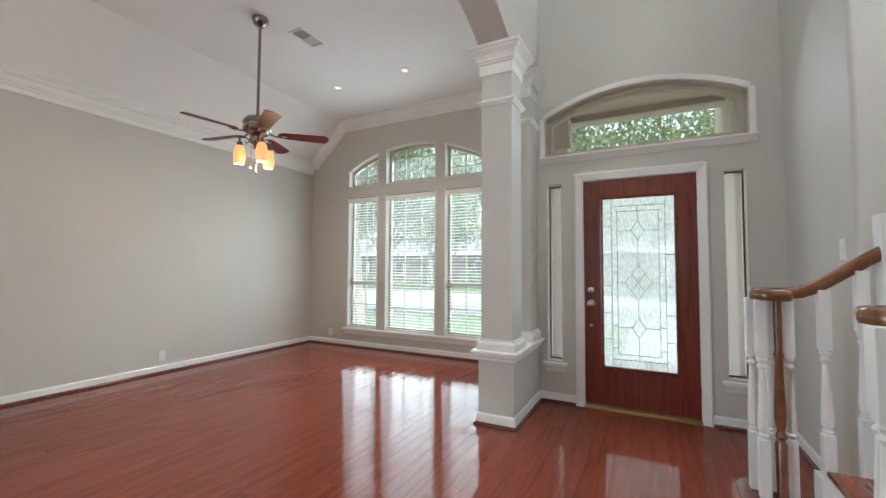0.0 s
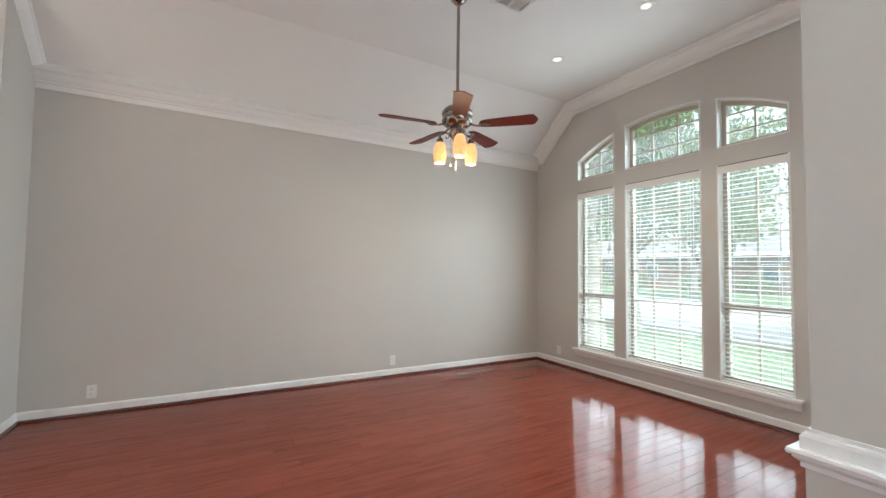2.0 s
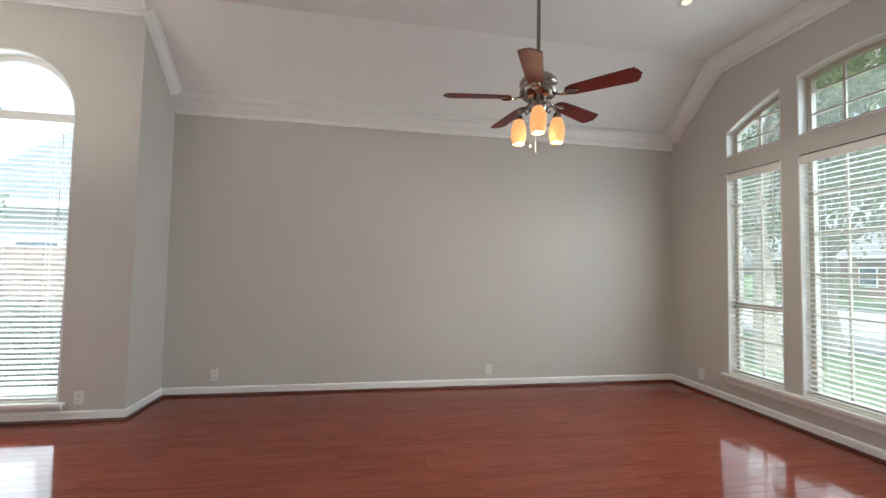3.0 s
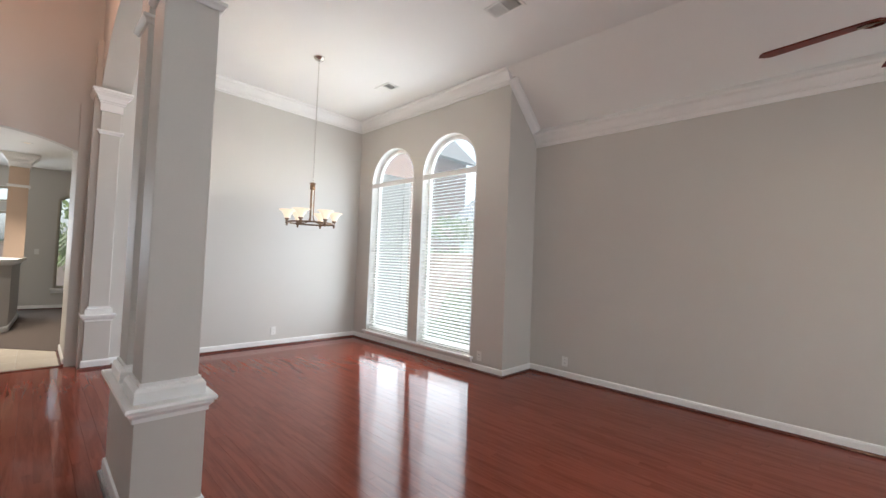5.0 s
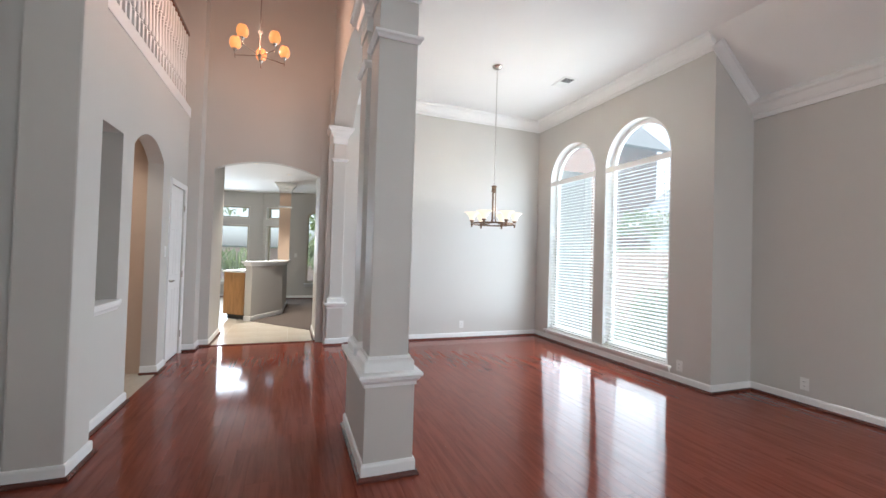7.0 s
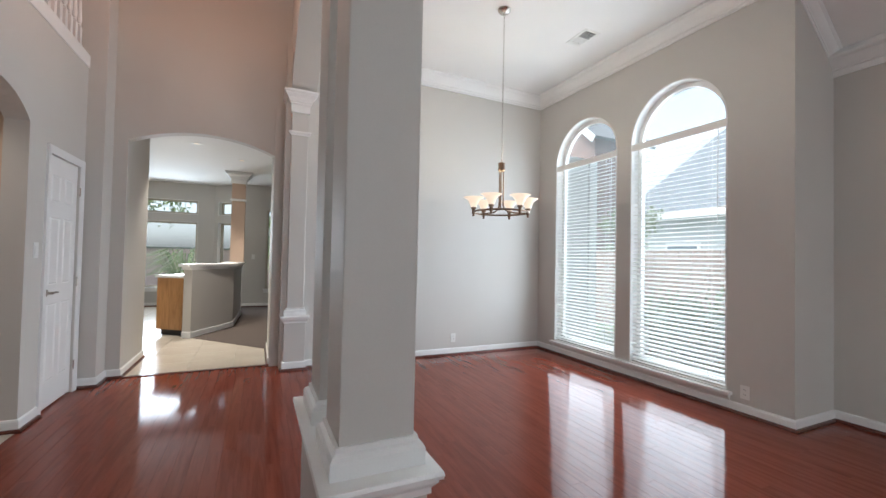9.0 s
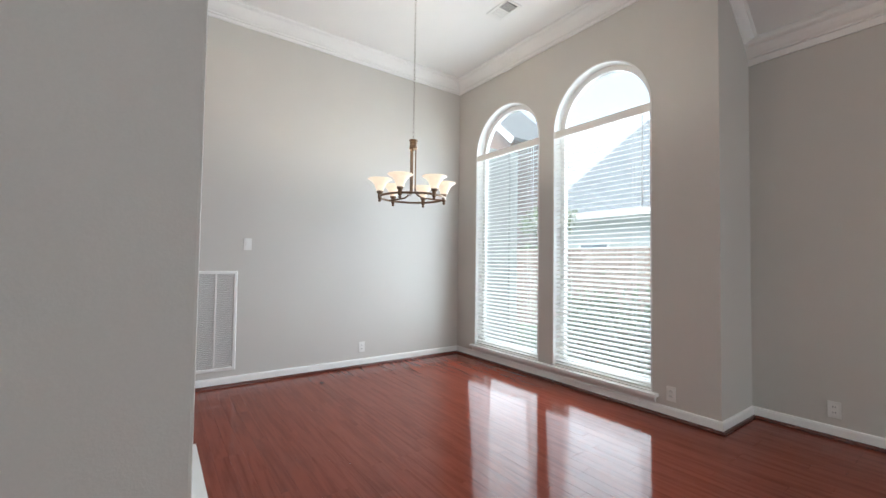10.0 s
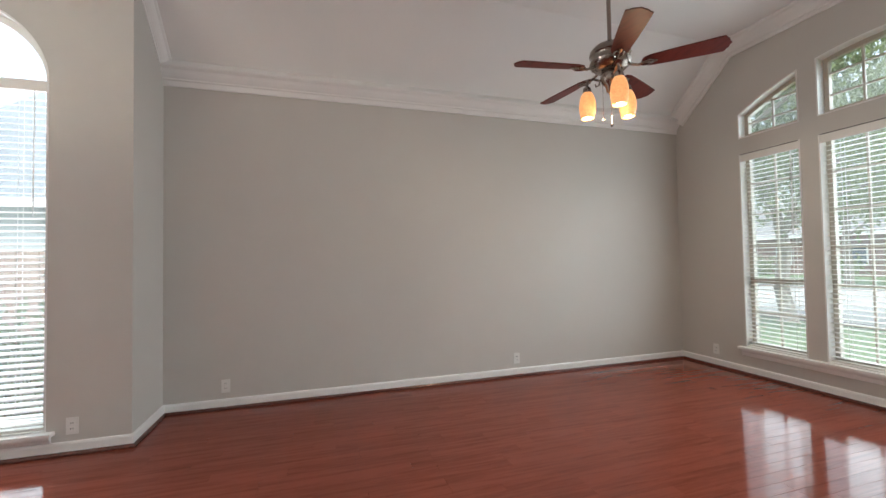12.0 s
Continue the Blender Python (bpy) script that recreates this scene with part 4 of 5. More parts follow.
own = tube([(CX + RR * math.cos(2 * math.pi * j / 48), CY + RR * math.sin(2 * math.pi * j / 48), RZ) for j in range(49)], 0.009, 8)
part("ring", own, M_BRONZE, chan, smooth=True)
for k in range(3):
    a = radians(48 + 120 * k)
    c, s = math.cos(a), math.sin(a)
    part("rod", tube([(CX + 0.022 * c, CY + 0.022 * s, 2.13), (CX + 0.022 * c, CY + 0.022 * s, 1.80), (CX + 0.035 * c, CY + 0.035 * s, 1.765), (CX + 0.08 * c, CY + 0.08 * s, 1.74), (CX + 0.16 * c, CY + 0.16 * s, 1.735), (CX + RR * c, CY + RR * s, RZ)], 0.007, 8), M_BRONZE, chan, smooth=True)
for k in range(6):
    a = radians(38 + 60 * k)
    x, y = CX + RR * math.cos(a), CY + RR * math.sin(a)
    sock = part("socket", lathe([(0, RZ - 0.045), (0.010, RZ - 0.04), (0.013, RZ - 0.032), (0.009, RZ - 0.024), (0.016, RZ - 0.016), (0.016, RZ + 0.022), (0.024, RZ + 0.026), (0.026, RZ + 0.044), (0, RZ + 0.044)], (x, y, 0), 16), M_BRONZE, chan, smooth=True)
    prof = [(0.026, RZ + 0.042), (0.034, RZ + 0.065), (0.046, RZ + 0.092), (0.066, RZ + 0.118), (0.097, RZ + 0.136), (0.095, RZ + 0.138), (0.061, RZ + 0.119), (0.043, RZ + 0.094), (0.031, RZ + 0.066), (0.022, RZ + 0.046)]
    part("shade", lathe(prof, (x, y, 0), 24), M_SHADE2, sock, "lit cream glass bell shade", smooth=True)
    bulb((x, y, RZ + 0.12), 1.3, (1.0, 0.88, 0.72), 0.02)

# ---- foyer chandelier ----
QX, QY, QZ = 0.045, -2.45, 3.34
fch = thing("foyer_chandelier", "nickel foyer chandelier with five lit amber glass cups", "chandelier", (QX, QY, HIGH))
part("stem", lathe([(0.055, HIGH), (0.05, HIGH - 0.02), (0.009, HIGH - 0.04), (0.006, QZ + 0.27), (0.020, QZ + 0.262), (0.022, QZ + 0.24), (0.009, QZ + 0.225), (0.008, QZ + 0.10), (0.008, QZ + 0.02), (0.020, QZ), (0.014, QZ - 0.03), (0, QZ - 0.04)], (QX, QY, 0), 16), M_SATIN, fch, smooth=True)
for k in range(5):
    a = radians(55 + 72 * k)
    c, s = math.cos(a), math.sin(a)
    x, y = QX + 0.25 * c, QY + 0.25 * s
    arm = tube([(QX, QY, QZ), (QX + 0.22 * c, QY + 0.22 * s, QZ - 0.005), (x, y, QZ - 0.005)], 0.005, 6)
    lathe([(0.004, QZ - 0.035), (0.006, QZ), (0.006, QZ + 0.03), (0.022, QZ + 0.05), (0.026, QZ + 0.06), (0, QZ + 0.06)], (x, y, 0), 14, arm)
    a2 = part("lamp_arm", arm, M_NICKEL, fch, smooth=True)
    part("shade", lathe([(0.022, QZ + 0.058), (0.044, QZ + 0.075), (0.056, QZ + 0.105), (0.054, QZ + 0.14), (0.040, QZ + 0.175), (0.037, QZ + 0.173), (0.050, QZ + 0.138), (0.051, QZ + 0.106), (0.04, QZ + 0.079), (0.018, QZ + 0.062)], (x, y, 0), 20), M_SHADE_DEEP, a2, "lit orange glass cup", smooth=True)
    bulb((x, y, QZ + 0.19), 1.7, (1.0, 0.54, 0.35))

# ---- fittings on ceiling and walls ----


def downlight(x, y, z=CEIL, power=9):
    t = thing("recessed_light", "round recessed ceiling light, lit, with a white ring", "ceiling light", (x, y, z), group="recessed lights")
    part("trim_ring", lathe([(0.075, z + 0.004), (0.075, z - 0.004), (0.068, z - 0.007), (0.045, z - 0.004), (0.038, z + 0.004)], (x, y, 0), 28), M_PLASTIC, t, smooth=True)
    part("lens", lathe([(0, z - 0.001), (0.039, z - 0.001), (0.039, z - 0.003), (0, z - 0.003)], (x, y, 0), 24), M_LENS, t, "glowing warm lens")
    d = bpy.data.lights.new("bulb", "SPOT")
    d.energy, d.color, d.spot_size, d.spot_blend, d.shadow_soft_size = power, (1.0, 0.86, 0.70), radians(100), 0.6, 0.05
    ob = new("bulb", d)
    ob.location = (x, y, z - 0.02)
    return t


for x, y in ((-3.45, 3.93), (-2.38, 3.93)):
    downlight(x, y)


def vent(x, y, w, l, z=CEIL):
    t = thing("ceiling_vent", "white ceiling air vent with angled louvres over a shade-grey backing", "air vent", (x, y, z), group="ceiling vents")
    part("frame", sweep(square(x, y, w / 2, l / 2), [(0, 0.002), (0.028, 0.002), (0.028, -0.006), (0.006, -0.010), (0, -0.006)], Matrix.Translation((0, 0, z)), closed=True), M_PLASTIC, t)
    part("backing", box(x - w / 2 + 0.02, y - l / 2 + 0.02, z - 0.002, x + w / 2 - 0.02, y + l / 2 - 0.02, z + 0.002), M_VENTDARK, t)
    part("divider", box(x - w / 2 + 0.02, y - 0.008, z - 0.010, x + w / 2 - 0.02, y + 0.008, z - 0.002), M_PLASTIC, t)
    n = int((l - 0.06) / 0.018)
    for i in range(n):
        yy = y - l / 2 + 0.035 + i * 0.018
        own = box(-w / 2 + 0.025, -0.0055, -0.0008, w / 2 - 0.025, 0.0055, 0.0008)
        part("slat", join(None, own, Matrix.Translation((x, yy, z - 0.007)) @ Matrix.Rotation(radians(22 if yy < y else -22), 4, "X")), M_PLASTIC, t)
    return t


vent(-2.92, 2.87, 0.20, 0.34)
vent(-3.30, -0.11, 0.20, 0.34)
vent(-3.68, -2.35, 0.20, 0.30)


def outlet(m, at, switch=False):
    """A cover plate on a wall; the frame's w points into the room."""
    t = thing("light_switch" if switch else "wall_outlet", "white rocker light switch on the wall" if switch else "white electrical outlet plate above the baseboard", "switch" if switch else "outlet", at, group="" if switch else "wall outlets")
    part("plate", join(None, box(-0.036, -0.058, 0, 0.036, 0.058, 0.006, 0.002), m), M_PLASTIC, t)
    if switch:
        part("rocker", join(None, box(-0.017, -0.034, 0.004, 0.017, 0.034, 0.010, 0.002), m), M_PLASTIC, t)
    else:
        for v in (-0.02, 0.02):
            f = part("socket_face", join(None, box(-0.017, v - 0.015, 0.004, 0.017, v + 0.015, 0.008, 0.003), m), M_PLASTIC, t)
            bm = join(None, box(-0.008, v - 0.004, 0.0078, -0.005, v + 0.006, 0.0085), m)
            join(bm, join(None, box(0.005, v - 0.004, 0.0078, 0.008, v + 0.006, 0.0085), m))
            part("slots", bm, M_DARK, f)
    return t


def onwall(m, u, v):
    return m @ Matrix.Translation((u, v, 0))


MW, MS = plane_x(LEFT, 1), Matrix(((1, 0, 0, 0), (0, 0, 1, DBACK), (0, 1, 0, 0), (0, 0, 0, 1)))
outlet(onwall(MW, -0.262, 0.205), (LEFT, -0.262, 0.2))
outlet(onwall(MW, 2.636, 0.200), (LEFT, 2.636, 0.2))
outlet(onwall(MN, -4.49, 0.205), (-4.49, FRONT, 0.2))
outlet(onwall(MD, -1.10, 0.195), (DWALL, -1.10, 0.2))
outlet(onwall(MS, -2.955, 0.225), (-2.955, DBACK, 0.2))
outlet(onwall(MS, -1.715, 1.37), (-1.715, DBACK, 1.37), True)

gr = thing("return_air_grille", "tall white return air grille with fine louvres in the wall", "air grille", (-1.45, DBACK, 0.15))
gx0, gx1, gz0, gz1 = -1.635, -1.265, 0.15, 1.105
part("frame", sweep(rect(gx0, gz0, gx1, gz1), [(0, 0), (0.035, 0), (0.035, 0.006), (0.028, 0.012), (0.006, 0.012), (0, 0.006)], MS, closed=True), M_PLASTIC, gr)
part("backing", join(None, box(gx0 + 0.03, gz0 + 0.03, 0.001, gx1 - 0.03, gz1 - 0.03, 0.003), MS), M_GRILLE, gr)
part("mullion", join(None, box((gx0 + gx1) / 2 - 0.007, gz0 + 0.03, 0.002, (gx0 + gx1) / 2 + 0.007, gz1 - 0.03, 0.011), MS), M_PLASTIC, gr)
lou = box(-(gx1 - gx0) / 2 + 0.034, -0.0085, -0.0007, (gx1 - gx0) / 2 - 0.034, 0.0085, 0.0007)
lme = bpy.data.meshes.new("slat")
lou.to_mesh(lme), lou.free()
lme.materials.append(M_PLASTIC)
for i in range(50):
    z = gz0 + 0.045 + i * (gz1 - gz0 - 0.09) / 49
    piece("slat", lme, gr, MS @ Matrix.Translation(((gx0 + gx1) / 2, z, 0.007)) @ Matrix.Rotation(radians(35), 4, "X"))

# ---- foyer: closet door, niche sill, balcony ----
ME2 = plane_x(FX, -1)
cd = thing("closet_door", "closed white panelled closet door with a nickel lever handle", "door", (FX, (CY0 + CY1) / 2, 0), kind="structure")
part("leaf", join(None, box(CY0 + 0.004, 0.012, -0.055, CY1 - 0.004, CH - 0.004, -0.018, 0.002), ME2), M_WHITE, cd)
for u0, u1 in ((CY0 + 0.09, (CY0 + CY1) / 2 - 0.04), ((CY0 + CY1) / 2 + 0.04, CY1 - 0.09)):
    for v0, v1 in ((0.22, 0.85), (1.0, 1.55), (1.68, 1.90)):
        part("panel", sweep(rect(u0, v0, u1, v1), [(0, -0.0185), (0.010, -0.012), (0.020, -0.0185), (0.03, -0.0185), (0.03, -0.019), (0, -0.019)], ME2, closed=True), M_WHITE, cd)
part("door_casing", sweep([(CY1, 0), (CY1, CH), (CY0, CH), (CY0, 0)], [(-0.06, 0), (-0.06, 0.016), (-0.03, 0.014), (0, 0.010), (0, 0)], ME2), M_WHITE, cd)
hl = lathe([(0.027, 0), (0.028, 0.006), (0.012, 0.012), (0.012, 0.045), (0, 0.047)], m=ME2 @ Matrix.Translation((CY1 - 0.07, 0.94, -0.018)), n=18)
join(hl, tube([(CY1 - 0.07, 0.94, 0.022), (CY1 - 0.12, 0.945, 0.026), (CY1 - 0.18, 0.938, 0.022)], [0.009, 0.008, 0.006]), ME2)
part("lever_handle", hl, M_NICKEL, cd, "brushed nickel lever handle", smooth=True)
for z in (0.25, 1.0, 1.82):
    part("hinge", join(None, tube([(CY0 + 0.002, z - 0.04, 0.004), (CY0 + 0.002, z + 0.04, 0.004)], 0.006), ME2), M_NICKEL, cd)
outlet(onwall(ME2, -3.03, 1.28), (FX, -3.03, 1.28), True)
ns = stool("sill_niche", NY0 - 0.02, NY1 + 0.02, NZ0 + 0.002, ME2 @ Matrix.Translation((0, 0, 0)), out=0.03, apron=0.05, at=(FX, (NY0 + NY1) / 2, NZ0))
part("niche_floor", box(FX + 0.10, NY0, NZ0 - 0.03, 1.40, -1.24, NZ0 - 0.001), M_WHITE, ns)


BAL = [(0.017, 0.0), (0.0171, 0.20), (0.013, 0.212), (0.019, 0.225), (0.013, 0.24), (0.018, 0.26), (0.021, 0.30), (0.020, 0.36), (0.014, 0.47), (0.0115, 0.53), (0.018, 0.545), (0.012, 0.56), (0.018, 0.575), (0.017, 0.59)]


def baluster(h, z0=0.0, square_base=0.24, square_top=0.28, w=0.021):
    """A turned white baluster with square ends, height h, standing at z0."""
    bm = box(-w, -w, z0, w, w, z0 + square_base, 0.003)
    box(-w, -w, z0 + h - square_top, w, w, z0 + h, 0.003, bm)
    a, b = square_base, h - square_top
    pr = [(0.020, 0), (0.012, 0.02), (0.021, 0.045), (0.012, 0.07), (0.020, 0.10), (0.022, 0.16), (0.021, 0.25), (0.015, 0.60), (0.012, 0.84), (0.020, 0.88), (0.012, 0.92), (0.021, 0.96), (0.018, 1.0)]
    lathe([(r * w / 0.021, z0 + a + (b - a) * t) for r, t in pr], n=12, bm=bm)
    return bm


bal = thing("balcony_railing", "upper balcony railing with white turned balusters and oak handrail", "railing", (FX + 0.06, -2.5, BALC), kind="structure")
part("skirt_board", box(FX - 0.012, -3.89, BALC - 0.07, FX + 0.15, -1.05, BALC + 0.05, 0.006), M_WHITE, bal)
part("handrail", box(FX + 0.035, -3.89, BALC + 0.97, FX + 0.10, -1.05, BALC + 1.025, 0.014), M_RAIL, bal)
bme = bpy.data.meshes.new("baluster")
b0 = baluster(0.93, 0.04)
b0.to_mesh(bme), b0.free()
bme.materials.append(M_WHITE)
for i in range(27):
    piece("baluster", bme, bal, Matrix.Translation((FX + 0.068, -1.13 - i * 0.104, BALC)))

# ---- staircase ----
st = thing("staircase", "staircase with white turned balusters, oak handrails and cherry treads", "staircase", (1.1, 2.1, 0), kind="structure")


def tread_shape(x0, x1, y0, y1, r):
    """A starting step with rounded ends towards the foyer."""
    pts = [(x1, y0), (x1, y1)]
    pts += [(x0 + r - r * math.sin(a), y1 - r + r * math.cos(a)) for a in [radians(90 * i / 8) for i in range(9)]]
    pts += [(x0 + r - r * math.cos(a), y0 + r - r * math.sin(a)) for a in [radians(90 * i / 8) for i in range(9)]]
    return pts


part("riser", slab(tread_shape(0.68, 1.28, 1.36, 2.54, 0.14), [], Matrix.Translation((0, 0, 0.145)), 0.145), M_WHITE, st)
part("tread", slab(tread_shape(0.65, 1.28, 1.34, 2.56, 0.16), [], Matrix.Translation((0, 0, 0.175)), 0.028), M_TREAD, st, "dark cherry starting tread")
for k in range(1, 11):
    x0, z = 0.98 + (k - 1) * 0.27, 0.175 * (k + 1)
    y0, y1 = (1.59, 2.32) if k < 2 else (1.372, 2.608)
    part("riser", box(x0 + 0.02, y0, 0.0 if k < 3 else z - 0.4, x0 + 0.30, y1, z - 0.028), M_WHITE, st)
    part("tread", box(x0, y0 - 0.015 * (k < 2), z - 0.028, x0 + 0.30, y1 + 0.015 * (k < 2), z, 0.008), M_TREAD, st)
RAILP = [(-0.030, 0.0), (0.030, 0.0), (0.034, 0.018), (0.030, 0.040), (0.018, 0.052), (0, 0.055), (-0.018, 0.052), (-0.030, 0.040), (-0.034, 0.018)]


def rail_run(pts, bm=None):
    own = bmesh.new()
    p = [Vector(q) for q in pts]
    rows = []
    for i, q in enumerate(p):
        d = (p[min(i + 1, len(p) - 1)] - p[max(i - 1, 0)]).normalized()
        side = Vector((-d.y, d.x, 0)).normalized()
        up = d.cross(side) * -1
        up = up if up.z > 0 else -up
        rows.append([own.verts.new(q + side * a + up * b) for a, b in RAILP])
    for r, s in zip(rows, rows[1:]):
        for j in range(len(RAILP)):
            own.faces.new((r[j], s[j], s[(j + 1) % 9], r[(j + 1) % 9]))
    own.faces.new(rows[0]), own.faces.new(rows[-1])
    return join(bm, own)


for sy, inward, ox, dz in ((2.38, -1, 0.0, 0.0), (1.53, 1, 0.155, -0.025)):
    rz = 1.13 + dz
    pts = []
    for i in range(14):
        a = radians(-250 + 270 * i / 13)
        r = 0.035 + 0.055 * i / 13
        pts.append((0.805 + ox + r * math.sin(a), sy + inward * (0.085 - r * math.cos(a)), rz))
    pts += [(0.86 + ox, sy, rz), (0.92 + ox, sy, rz + 0.008), (0.97 + ox, sy, rz + 0.028), (1.03 + ox, sy, rz + 0.065), (1.085 + ox, sy, rz + 0.105), (1.19 + ox, sy, rz + 0.18)]
    pts += [(1.19 + ox + 0.5 * i, sy, rz + 0.18 + 0.33 * i) for i in range(1, 5)]
    part("handrail", rail_run(pts), M_RAIL, st, "curved oak handrail with a volute", smooth=True)
    part("volute_cap", lathe([(0.0, rz - 0.005), (0.060, rz - 0.005), (0.066, rz + 0.013), (0.060, rz + 0.037), (0.035, rz + 0.051), (0, rz + 0.053)], (0.805 + ox, sy + inward * 0.085, 0), 24), M_RAIL, st, smooth=True)
    part("newel_rod", lathe([(0.024, 0.175), (0.024, 0.44), (0.016, 0.455), (0.026, 0.475), (0.016, 0.50), (0.022, 0.53), (0.024, 0.60), (0.016, 0.84), (0.022, 0.86), (0.017, 0.88), (0.017, rz), (0, rz)], (0.82 + ox, sy + inward * 0.045, 0), 14), M_RAIL, st, "dark turned newel post", smooth=True)
    for bx, by, z0, top in ((0.728, -0.03, 0.175, rz), (0.750, 0.065, 0.175, rz), (0.800, -0.05, 0.175, rz), (0.866, 0.005, 0.175, rz), (1.0, 0.015, 0.31, rz + 0.048), (1.134, 0.015, 0.31, rz + 0.14)):
        h = top - z0
        part("baluster", join(None, baluster(h, 0, h - 0.28 - 0.393, 0.28, 0.0235), Matrix.Translation((bx + ox, sy + inward * by, z0))), M_WHITE, st)
    part("stringer", box(0.96, sy - 0.055, 0.0, 1.42, sy + 0.055, 0.31, 0.006), M_WHITE, st)
    part("newel_post", box(1.20, sy - 0.045, 0.30, 1.29, sy + 0.045, 1.53, 0.006) if inward < 0 else box(1.13, sy - 0.05, 0.30, 1.23, sy + 0.05, 1.09, 0.006), M_WHITE, st)
outlet(plane_x(RIGHT, -1) @ Matrix.Translation((2.776, 1.385, 0)), (RIGHT, 2.776, 1.385), True)

# ---- kitchen and family room beyond the arched passage ----
KZ = 2.98
structure("ceiling_kitchen", box(-5.5, -10.75, KZ, 3.4, END - 0.9, KZ + 0.12), M_CEIL, "flat white kitchen ceiling", "ceiling")
kh = [rect(0.80, 0.45, 2.05, 2.05), rect(0.80, 2.23, 2.05, 2.58)]
MK = plane_y(-10.6, 1)
structure("wall_kitchen_south", slab(rect(0.45, 0, 3.4, KZ), kh, MK, T), M_WALL, "grey breakfast room wall with a large window", "wall")
diag = Vector((-0.75, 0.66, 0)).normalized()
MDG = Matrix(((diag.x, 0, diag.y, 0.45), (diag.y, 0, -diag.x, -10.6), (0, 1, 0, 0), (0, 0, 0, 1)))
dh = [rect(0.12, 0.45, 0.70, 2.05), rect(0.12, 2.23, 0.70, 2.57)]
structure("wall_kitchen_bay", slab(rect(0, 0, 0.91, KZ), dh, MDG, T), M_WALL, "grey angled bay wall with a narrow window", "wall")
fh = [[(-1.52, 0.44), (-0.74, 0.44)] + arc(-1.52, -0.74, 2.36, 2.52, n=14)]
MF = plane_y(-9.95, 1)
structure("wall_family_south", slab(rect(-5.5, 0, -0.235, KZ), fh, MF, T), M_WALL, "grey family room wall with an arched window", "wall")
bm = box(3.4, -10.75, 0, 3.56, END - 0.9, KZ)
box(-5.66, -10.1, 0, -5.5, DBACK - T, KZ, bm=bm)
box(-5.5, DBACK - T - 0.2, 0, PX0 - 0.002, DBACK - T - 0.04, KZ, bm=bm)
box(0.98, END - 0.9, 0, 3.4, END - 0.76, KZ, bm=bm)
structure("wall_kitchen_rest", bm, M_WALL, "plain grey walls of the kitchen and family room", "wall")
window("window_12", "large breakfast room window onto the back garden", kh[0], MK, at=(1.4, -10.6, 0.45))
window("window_13", "transom window above the breakfast room window", kh[1], MK, at=(1.4, -10.6, 2.32))
window("window_14", "narrow bay window onto the back garden", dh[0], MDG, at=(0.1, -10.3, 0.45))
window("window_15", "small transom window in the bay", dh[1], MDG, at=(0.1, -10.3, 2.3))
window("window_16", "arched family room window with a palm outside", fh[0], MF, at=(-1.0, -9.95, 0.5), lining=M_FRAME)
stool("sill_family", -1.57, -0.69, 0.44, MF, at=(-1.1, -9.95, 0.39))
stool("sill_breakfast", 0.75, 2.10, 0.45, MK, at=(1.4, -10.6, 0.4))
skirting([(3.4, -10.6), (0.45, -10.6)][::-1])
skirting([(-5.5, -9.95), (-0.235, -9.95)])

# bar half wall: an end face, a long face and an angled far face
bw = thing("bar_half_wall", "grey half wall of the kitchen bar with a white ledge", "half wall", (0.0, -7.2, 0), kind="structure")
outl = [(0.335, -6.17), (-0.183, -7.08), (-0.255, -8.72), (-0.02, -8.74), (0.03, -7.15), (0.455, -6.26)]
part("wall", slab(outl, [], Matrix.Translation((0, 0, 1.06)), 1.06), M_WALL, bw)
grow = [(0.375, -6.11), (-0.245, -7.06), (-0.335, -8.78), (0.04, -8.80), (0.09, -7.19), (0.525, -6.20)]
part("ledge", slab(grow, [], Matrix.Translation((0, 0, 1.115)), 0.04), M_WHITE, bw, "white painted bar ledge")
mid = [(0.35, -6.145), (-0.21, -7.07), (-0.285, -8.74), (0.0, -8.76), (0.05, -7.17), (0.485, -6.235)]
part("ledge_moulding", slab(mid, [], Matrix.Translation((0, 0, 1.076)), 0.05), M_WHITE, bw)
part("base_moulding", sweep([(0.455, -6.26), (0.335, -6.17), (-0.183, -7.08), (-0.255, -8.72)][::-1], BASE), M_WHITE, bw)
kc = thing("kitchen_cabinet", "honey oak kitchen cabinet end with a pale countertop", "cabinet", (0.75, -6.9, 0))
cab = [(0.475, -6.36), (0.055, -7.16), (0.44, -7.45), (0.86, -6.66)]
part("body", slab(cab, [], Matrix.Translation((0, 0, 0.89)), 0.80), M_OAKCAB, kc)
part("toe_kick", slab([(0.48, -6.42), (0.08, -7.16), (0.40, -7.39), (0.79, -6.68)], [], Matrix.Translation((0, 0, 0.095)), 0.095), M_DARK, kc)
part("countertop", slab([(0.46, -6.32), (0.045, -7.17), (0.46, -7.49), (0.89, -6.64)], [], Matrix.Translation((0, 0, 0.93)), 0.038), M_WHITE, kc)
pc = thing("column_kitchen", "peach square column with a white capital on the bar", "column", (-0.34, -8.25, 0), kind="structure")
part("shaft", box(-0.29, -8.69, 1.116, -0.035, -8.44, KZ), M_PEACH, pc)
part("neck_band", ring(-0.1625, -8.565, 0.1275, 0.125, [(o * 0.8, z - 0.26) for o, z in NECK]), M_WHITE, pc)
part("capital", ring(-0.1625, -8.565, 0.1275, 0.125, [(o * 1.4, z - 0.155) for o, z in CAPITAL]), M_WHITE, pc)
outlet(MF @ Matrix.Translation((-0.46, 1.22, 0)), (-0.46, -9.95, 1.22), True)
